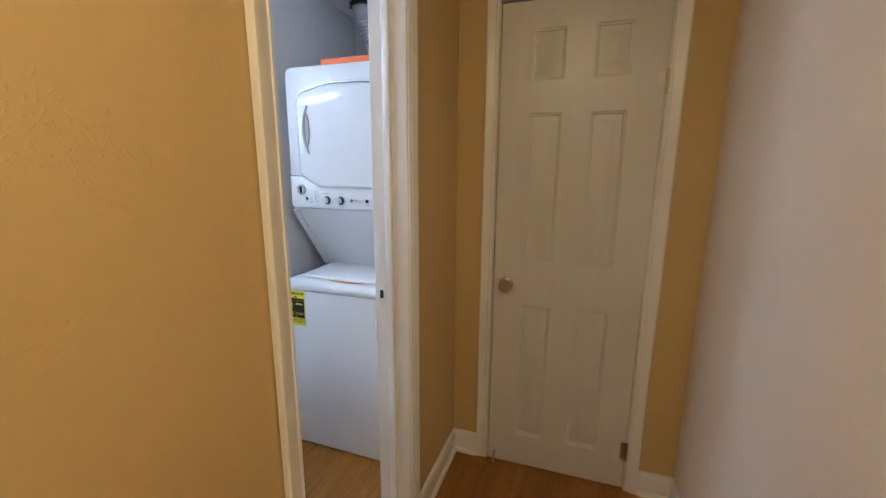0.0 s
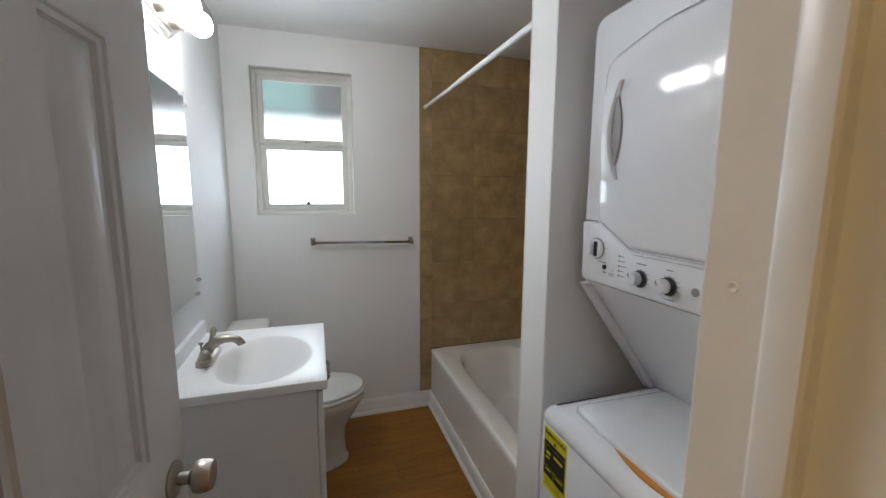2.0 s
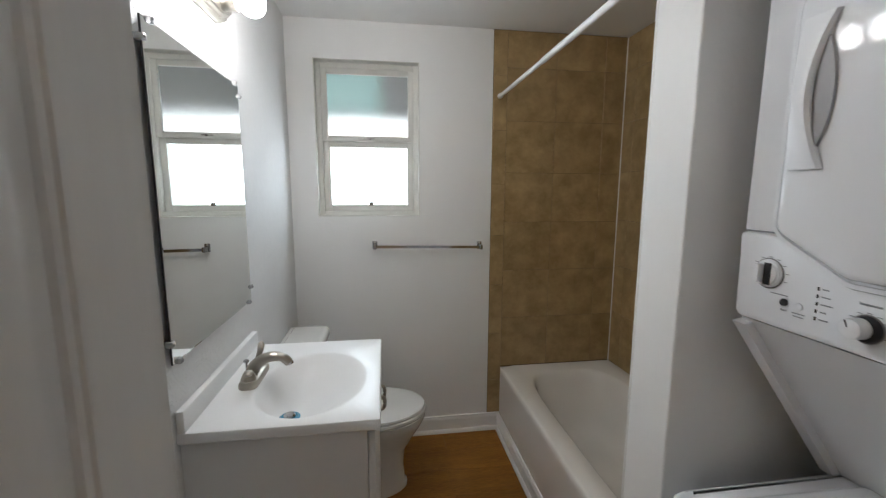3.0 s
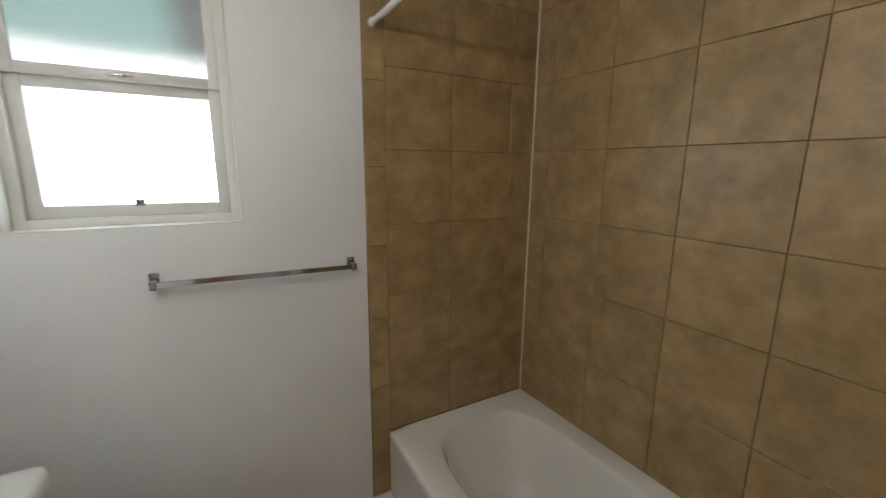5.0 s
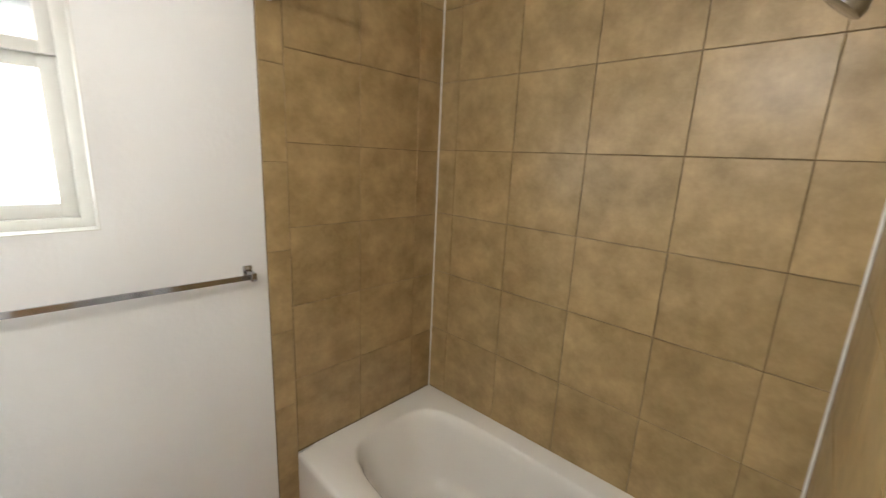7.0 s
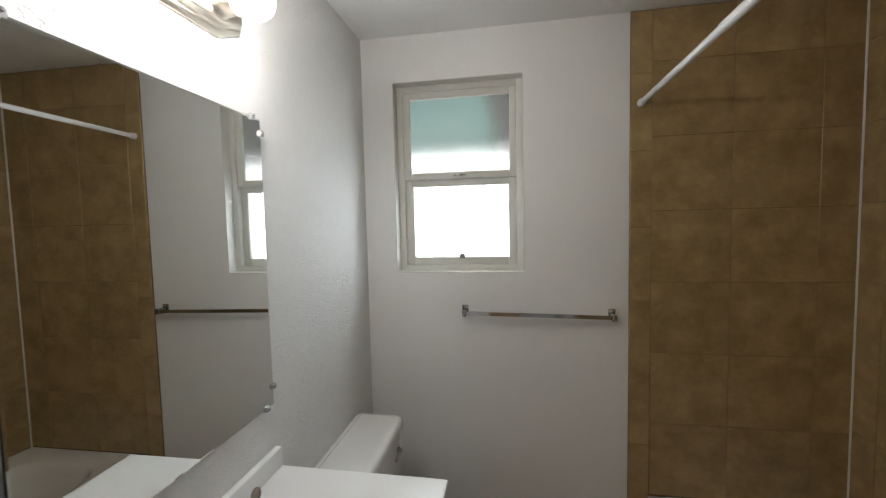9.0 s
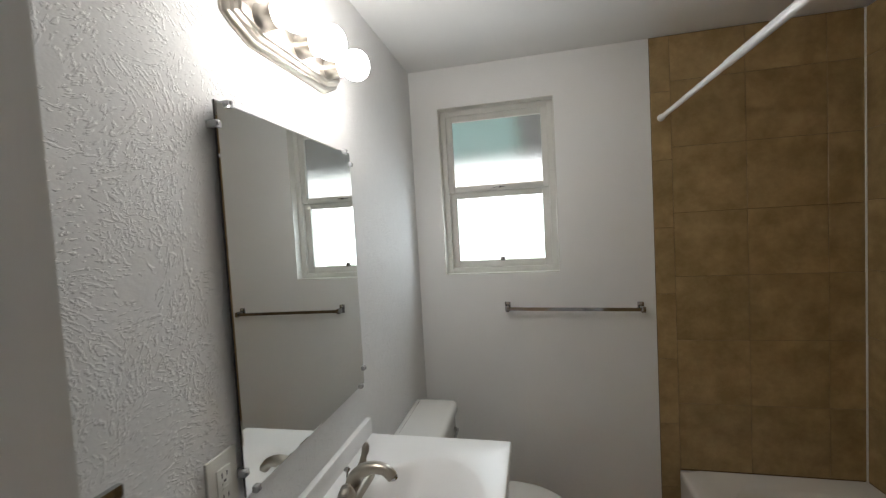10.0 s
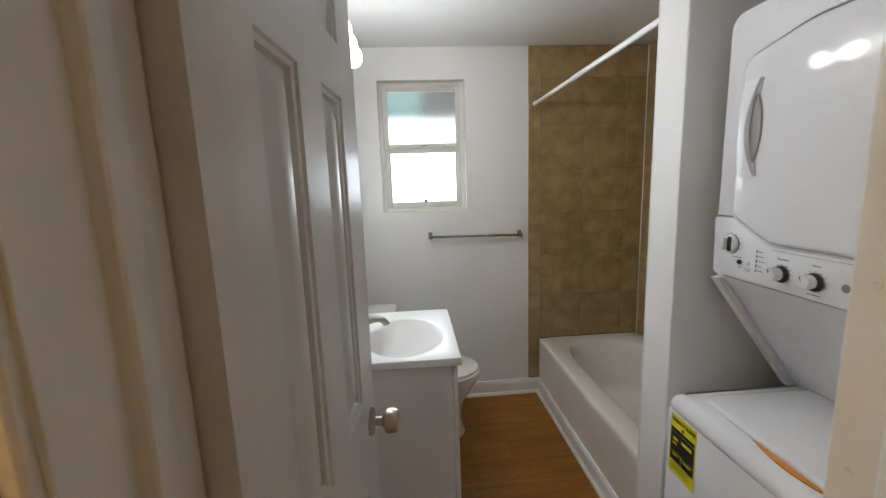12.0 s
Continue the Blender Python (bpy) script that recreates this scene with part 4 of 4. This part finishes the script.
part("dryer_body", box(AX0 + 0.002, AX1 - 0.002, DF + 0.012, WB, 1.268, 1.936, 0.012, 3), M_APPL, unit)
fr = round_poly([(AX0, 1.428, 0.0), (AX1, 1.428, 0.0), (AX1, 1.936, 0.045), (AX0, 1.936, 0.045)], 6)
bm = plate_xz(fr, DF + 0.02, DF, 0.012)
part("dryer_front", bm, M_APPL, unit)
cpo = round_poly([(AX0, 1.268, 0.02), (AX1, 1.268, 0.02), (AX1, 1.4265, 0.0), (AX0, 1.4265, 0.0)], 6)
panel = part("control_panel", plate_xz(cpo, DF + 0.02, DF - 0.004, 0.010), M_APPLP, unit)

DX0, DX1 = -1.160, -0.632
dmid = (DX0 + DX1) / 2
do = round_poly([(DX0 + 0.0, 1.436, 0.03), (DX0 + 0.112, 1.376, 0.03), (DX1 - 0.112, 1.376, 0.03), (DX1, 1.436, 0.03), (DX1, 1.808, 0.05), (dmid + 0.10, 1.845, 0.3), (dmid - 0.10, 1.845, 0.3), (DX0, 1.808, 0.05)], 6)
rimo = inset_poly(do, -0.016)
ddoor = part("dryer_door", loft([[Vector((p.x, y, p.y)) for p in inset_poly(do, i)] for i, y in ((0, DF + 0.004), (0, DF - 0.014), (0.003, DF - 0.019), (0.010, DF - 0.0215))] + [[Vector((dmid + (p.x - dmid) * f, y, 1.62 + (p.y - 1.62) * f)) for p in inset_poly(do, 0.010)] for f, y in ((0.85, DF - 0.0235), (0.6, DF - 0.0245), (0.3, DF - 0.0251), (0.08, DF - 0.0253))]), M_APPL, unit, "glossy white dryer door with angled lower corners")
part("door_surround", loft([[Vector((p.x, y, p.y)) for p in o] for o, y in ((rimo, DF - 0.002), (inset_poly(rimo, 0.003), DF - 0.009), (inset_poly(do, -0.0065), DF - 0.009), (inset_poly(do, -0.0055), DF - 0.002))], cap0=False, cap1=False), M_APPL, unit)
part("door_gap", loft([[Vector((p.x, y, p.y)) for p in inset_poly(do, -0.0058)] for y in (DF - 0.001, DF - 0.0035)]), M_GREYP, unit)
# curved grip: an upright bar bowed away from its recess, whose shade is a grey plate
gx = DX0 + 0.034
hz0, hz1 = 1.533, 1.755
pts = []
for k in range(15):
    u = k / 14
    pts.append((gx + 0.026 - 0.024 * math.sin(math.pi * u), DF - 0.026 - 0.009 * math.sin(math.pi * u) ** 0.6, hz0 + (hz1 - hz0) * u))
hb = bmesh.new()
rings = []
for x, y, z in pts:
    rings.append([Vector(q) for q in ((gx - 0.018, DF - 0.020, z), (gx - 0.016, y - 0.001, z), (gx - 0.008, y - 0.005, z), (x + 0.004, y - 0.004, z), (x + 0.008, y + 0.001, z), (x + 0.007, y + 0.010, z), (gx + 0.0, DF - 0.020, z))])
add_loft(hb, rings)
grip = part("handle", hb, M_APPLP, ddoor, "bowed white grip")
part("handle_recess", loft([[Vector((gx + 0.003 + 0.036 * w * math.sin(math.pi * k / 14) ** 0.55, y, hz0 + 0.01 + (hz1 - hz0 - 0.02) * k / 14)) for k in range(15)] + [Vector((gx - 0.002, y, hz1 - 0.01)), Vector((gx - 0.002, y, hz0 + 0.01))] for w, y in ((1.0, DF - 0.0235), (0.98, DF - 0.0285))]), M_SHADEP, ddoor, "grey plate painted as the shade in grip recess")

# knobs, buttons, print
PF = DF - 0.004


def dial(x, z, r, big):
    m = Matrix.Translation((x, PF, z)) @ pose(0, 0, 0, 90)
    skirt = M_APPLP if big else M_DARK
    k = part("dial", lathe([(r * 1.2, -0.001), (r * 1.2, 0.003), (r * 1.1, 0.006), (r * 0.8, 0.007)], m, 26), skirt, panel, "" if big else "black dial skirt")
    part("dial_ring", lathe([(r * 1.3, -0.001), (r * 1.3, 0.0012), (r * 1.22, 0.0016)], m, 26), M_GREYP, k)
    if big:
        part("dial_cap", lathe([(r * 1.0, 0.004), (r * 0.98, 0.007), (r * 0.93, 0.0085), (r * 0.4, 0.009)], m, 26), M_APPLP, k, "white dial cap")
        part("dial_slot", box(x - r * 0.10, x + r * 0.50, PF - 0.0105, PF - 0.008, z - r * 0.92, z + r * 0.92, 0.001), M_DARK, k, "black slot")
        part("dial_grip", box(x - r * 0.72, x - r * 0.12, PF - 0.021, PF - 0.008, z - r * 0.8, z + r * 0.8, 0.003), M_APPLP, k)
    else:
        mc = Matrix.Translation((x - 0.26 * r, PF, z)) @ pose(0, 0, 0, 90)
        cap = part("dial_cap", lathe([(r * 0.94, 0.004), (r * 0.94, 0.020), (r * 0.88, 0.025), (r * 0.6, 0.027), (r * 0.2, 0.0272)], mc, 26), M_APPLP, k, "white dial cap")
        bm = box(-0.0006, 0.0006, -0.0278, -0.0268, 0.2 * r, 0.85 * r)
        bm.transform(Matrix.Translation((x - 0.26 * r, PF, z)) @ pose(0, 0, 0, 0, -25))
        part("dial_pointer", bm, M_DARK, cap)


dial(-1.172, 1.360, 0.0205, True)
dial(-1.022, 1.311, 0.0160, False)
dial(-0.945, 1.311, 0.0160, False)
for x, z, r in ((-1.140, 1.317, 0.0062), (-0.800, 1.313, 0.009)):
    part("button", lathe([(r, -0.001), (r, 0.003), (r * 0.8, 0.0045), (r * 0.3, 0.005)], Matrix.Translation((x, PF, z)) @ pose(0, 0, 0, 90), 16), M_DARK, panel, "black start button")
part("button", lathe([(0.006, -0.001), (0.006, 0.0015), (0.005, 0.002)], Matrix.Translation((-1.116, PF, 1.316)) @ pose(0, 0, 0, 90), 14), M_APPLP, panel)
part("badge", lathe([(0.0085, -0.001), (0.0085, 0.001), (0.0075, 0.0013)], Matrix.Translation((-0.884, PF, 1.313)) @ pose(0, 0, 0, 90), 22), M_GREYP, panel, "round grey maker's badge")


def print_bar(x, z, w, h):
    return box(x - w / 2, x + w / 2, PF - 0.0006, PF + 0.001, z - h / 2, z + h / 2)


words("lettering", "WASHER | DRYER", 0.0066, Matrix.Translation((-0.843, PF - 0.0004, 1.315)) @ pose(0, 0, 0, 90), M_PRINT, panel)
part("small_print", print_bar(-0.846, 1.3065, 0.036, 0.0014), M_PRINT, panel)
words("lettering", "Start", 0.0064, Matrix.Translation((-0.800, PF - 0.0004, 1.296)) @ pose(0, 0, 0, 90), M_PRINT, panel)
words("lettering", "Start", 0.0055, Matrix.Translation((-1.140, PF - 0.0004, 1.304)) @ pose(0, 0, 0, 90), M_PRINT, panel)
words("lettering", "Temperature", 0.0052, Matrix.Translation((-1.022, PF - 0.0004, 1.345)) @ pose(0, 0, 0, 90), M_PRINT, panel)
words("lettering", "Options", 0.0052, Matrix.Translation((-0.945, PF - 0.0004, 1.345)) @ pose(0, 0, 0, 90), M_PRINT, panel)
bm = bmesh.new()
for k in range(5):
    z = 1.352 - k * 0.0118
    add_box(bm, -1.092, -1.089, PF - 0.0006, PF + 0.001, z - 0.0028, z + 0.0028)
part("indicator_lights", bm, M_DARK, panel)
bm = bmesh.new()
for k in range(5):
    z = 1.352 - k * 0.0118
    add_box(bm, -1.085, -1.085 + 0.009 + 0.004 * (k % 3), PF - 0.0005, PF + 0.001, z - 0.0010, z + 0.0010)
for cx, cz, r in ((-1.172, 1.360, 0.031), (-1.022, 1.311, 0.0245), (-0.945, 1.311, 0.0245)):
    for k in range(9):
        a = radians(-20 + 27.5 * k)
        add_box(bm, cx + r * math.cos(a) - 0.003, cx + r * math.cos(a) + 0.003, PF - 0.0005, PF + 0.001, cz + r * math.sin(a) * 0.92 - 0.0006, cz + r * math.sin(a) * 0.92 + 0.0006)
for x, z, w in ((-1.15, 1.328, 0.03), (-1.116, 1.304, 0.02), (-1.116, 1.299, 0.016), (-1.022, 1.344, 0.026), (-0.945, 1.283, 0.03)):
    add_box(bm, x - w / 2, x + w / 2, PF - 0.0005, PF + 0.001, z - 0.0009, z + 0.0009)
part("dial_marks", bm, M_PRINT, panel)["kind"] = "stuff"

# energy label on the washer front
EL = WF + 0.004
eg = thing("energy_label", "yellow energy label with black print on washer", "label")
ex0, ex1, ez0, ez1 = -1.216, -1.112, 0.682, 0.864
part("sheet", box(ex0, ex1, EL - 0.0012, EL - 0.0002, ez0, ez1), M_YELLOW, eg)
words("lettering", "ENERGYGUIDE", 0.0165, Matrix.Translation(((ex0 + ex1) / 2, EL - 0.0015, 0.8485)) @ pose(0, 0, 0, 90), M_BLACKINK, eg, squeeze=0.86)
cx = (ex0 + ex1) / 2
for x0, x1, z0, z1 in ((ex0 + 0.004, ex1 - 0.004, 0.8129, 0.8240), (ex0 + 0.004, ex1 - 0.004, 0.7508, 0.8113), (ex0 + 0.004, ex0 + 0.049, 0.7219, 0.7486), (ex0 + 0.052, ex1 - 0.004, 0.7219, 0.7486), (cx - 0.004, cx + 0.004, 0.8274, 0.8362)):
    part("black_panel", box(x0, x1, EL - 0.0018, EL - 0.0008, z0, z1), M_BLACKINK, eg)
bm = bmesh.new()
for x0, x1, z0, z1 in ((ex0 + 0.014, ex0 + 0.034, 0.7874, 0.7963), (ex0 + 0.014, ex0 + 0.030, 0.7741, 0.7808), (ex0 + 0.05, ex1 - 0.014, 0.7907, 0.8), (ex0 + 0.014, ex0 + 0.038, 0.7397, 0.7441), (ex0 + 0.060, ex1 - 0.014, 0.7397, 0.7441)):
    add_box(bm, x0, x1, EL - 0.0022, EL - 0.0012, z0, z1)
part("reversed_print", bm, M_YELLOW, eg)["kind"] = "stuff"
bm = bmesh.new()
for k in range(4):
    add_box(bm, ex0 + 0.010, ex1 - 0.016 - 0.01 * (k % 2), EL - 0.0016, EL - 0.0008, 0.7141 - k * 0.006, 0.7158 - k * 0.006)
part("fine_print", bm, M_BLACKINK, eg)

# things on the dryer and the vent duct
man = thing("manual", "white paper manual lying on dryer", "paper")
part("pages", box(-1.17, -0.90, 1.86, 2.08, 1.936, 1.944, 0.001), M_PAPER, man)
ob = finish("orange_box", box(-1.085, -0.76, 1.87, 2.00, 1.944, 1.982, 0.003), M_ORANGE)
tagged(ob, "flat orange cardboard box on dryer", "box")
duct = thing("vent_duct", "crinkled aluminium dryer vent duct", "duct")
cl = curve3([(-1.03, 2.44, 1.72), (-1.035, 2.49, 1.95), (-1.06, 2.42, 2.12), (-1.10, 2.36, 2.25), (-1.13, 2.34, 2.385)], 22)
part("hose", tube(cl, [0.043 if k % 2 else 0.052 for k in range(len(cl))], 20), M_FOIL, duct)
part("collar", tube([(-1.13, 2.34, 2.378), (-1.133, 2.339, 2.40)], 0.06, 20), M_DARK, duct, "dark duct collar at ceiling")

# hall lamp on the ceiling behind
hl = thing("hall_light", "flush ceiling light in the hall", "ceiling light")
part("rim", lathe([(0.15, 0.0), (0.15, -0.02), (0.14, -0.03), (0.13, -0.03)], pose(0.12, -0.25, ZC), 28), M_NICKEL, hl)
part("dome", lathe([(0.132, -0.024), (0.130, -0.036), (0.118, -0.058), (0.094, -0.076), (0.06, -0.088), (0.02, -0.093), (0.002, -0.0935)], pose(0.12, -0.25, ZC), 28), M_DOME, hl, "warm glowing glass dome")

# ---- outside ----
structure("ground", box(-60, XW - 0.14, -40, 40, -0.6, -0.45), M_GROUND, "pale concrete yard outside window", "ground")
# added sheet that glows to brighten the view through the window
structure("backdrop", box(-61, -60, -70, 70, -0.45, 45), M_SKYGLOW, "added glowing sheet standing in for bright low sky", "backdrop")
structure("eave", boxes((XW - 2.70, XW - 0.14, 1.10, 6, 2.46, 2.54), (XW - 2.74, XW - 2.70, 1.10, 6, 2.34, 2.56)), M_EAVE, "dim grey patio roof above window outside", "eave")
structure("eave_teal", boxes((XW - 2.70, XW - 0.14, -4, 1.10, 2.46, 2.54), (XW - 2.74, XW - 2.70, -4, 1.10, 2.34, 2.56)), M_TEAL, "pale teal painted patio roof outside window", "eave")

# ---- floor planks and wall tiles, one by one ----


def piece_mesh(name, sx, sy, sz, bev, material):
    bm = box(-sx / 2, sx / 2, -sy / 2, sy / 2, -sz / 2, sz / 2)
    top = [e for e in bm.edges if all(v.co.z > 0 for v in e.verts)]
    bmesh.ops.bevel(bm, geom=top, offset=bev, segments=1, affect="EDGES")
    me = bpy.data.meshes.new(name)
    bm.to_mesh(me)
    bm.free()
    me.materials.append(material)
    return me


meshes = {}


def piece(name, parent, m, sx, sy, sz, bev, material):
    key = (name, round(sx, 4), round(sy, 4))
    if key not in meshes:
        meshes[key] = piece_mesh(name, sx, sy, sz, bev, material)
    ob = new(name, meshes[key])
    ob.parent = parent
    ob.matrix_basis = m
    return ob


PW, PL = 0.18, 1.22
rng = random.Random(4)
x = XW
k = 0
while x < XR:
    w = min(PW, XR - x)
    y = YE - (0.41 * k) % PL
    while y < YT:
        y0, y1 = max(y, YE), min(y + PL, YT)
        if x > XH - 0.2:
            y1 = min(y1, 2.75)
        if y1 - y0 > 0.02 and not (x + w < XB and y1 < YV):
            y0b = max(y0, YV) if x + w < XB else y0
            piece("plank", floor, pose(x + w / 2, (y0b + y1) / 2, -0.004), w - 0.0012, y1 - y0b - 0.0012, 0.008, 0.0008, M_PLANK)
        y += PL
    x += w
    k += 1

G = 0.0020


def tile(parent, face, a0, a1, z0, z1):
    w, h = a1 - a0 - G, z1 - z0 - G
    am, zmid = (a0 + a1) / 2, (z0 + z1) / 2
    if face == "back":
        m = Matrix.Translation((am, YT + 0.002, zmid)) @ pose(0, 0, 0, 90)
    elif face == "left":
        m = Matrix.Translation((XW + 0.006, am, zmid)) @ pose(0, 0, 0, 90, 0, 90)
    else:
        m = Matrix.Translation((PX0 + 0.004, am, zmid)) @ pose(0, 0, 0, 90, 0, -90)
    m = m @ pose(0, 0, 0, rng.uniform(-0.12, 0.12), rng.uniform(-0.12, 0.12), 0)
    piece("tile", parent, m, w, h, 0.008, 0.0015, M_TILE)


for a0, a1 in zip(XJ, XJ[1:]):
    for z0, z1 in zip(ZJ, ZJ[1:]):
        tile(bed_back, "back", a0, a1, z0, z1)
YJ = [1.828, 2.122, 2.420, YT - 0.004]
ZN = [0.112, 0.33, 0.634, 0.94, 1.243, 1.546, 1.852, 2.156, ZC - 0.004]
for bed, face, y0 in ((bed_left, "left", 1.746), (bed_right, "right", 1.730)):
    ys = YJ
    for a0, a1 in zip(ys, ys[1:]):
        for z0, z1 in zip(ZL, ZL[1:]):
            tile(bed, face, a0, a1, z0, z1)
    for z0, z1 in zip(ZN, ZN[1:]):
        tile(bed, face, y0, YJ[0], z0, z1)
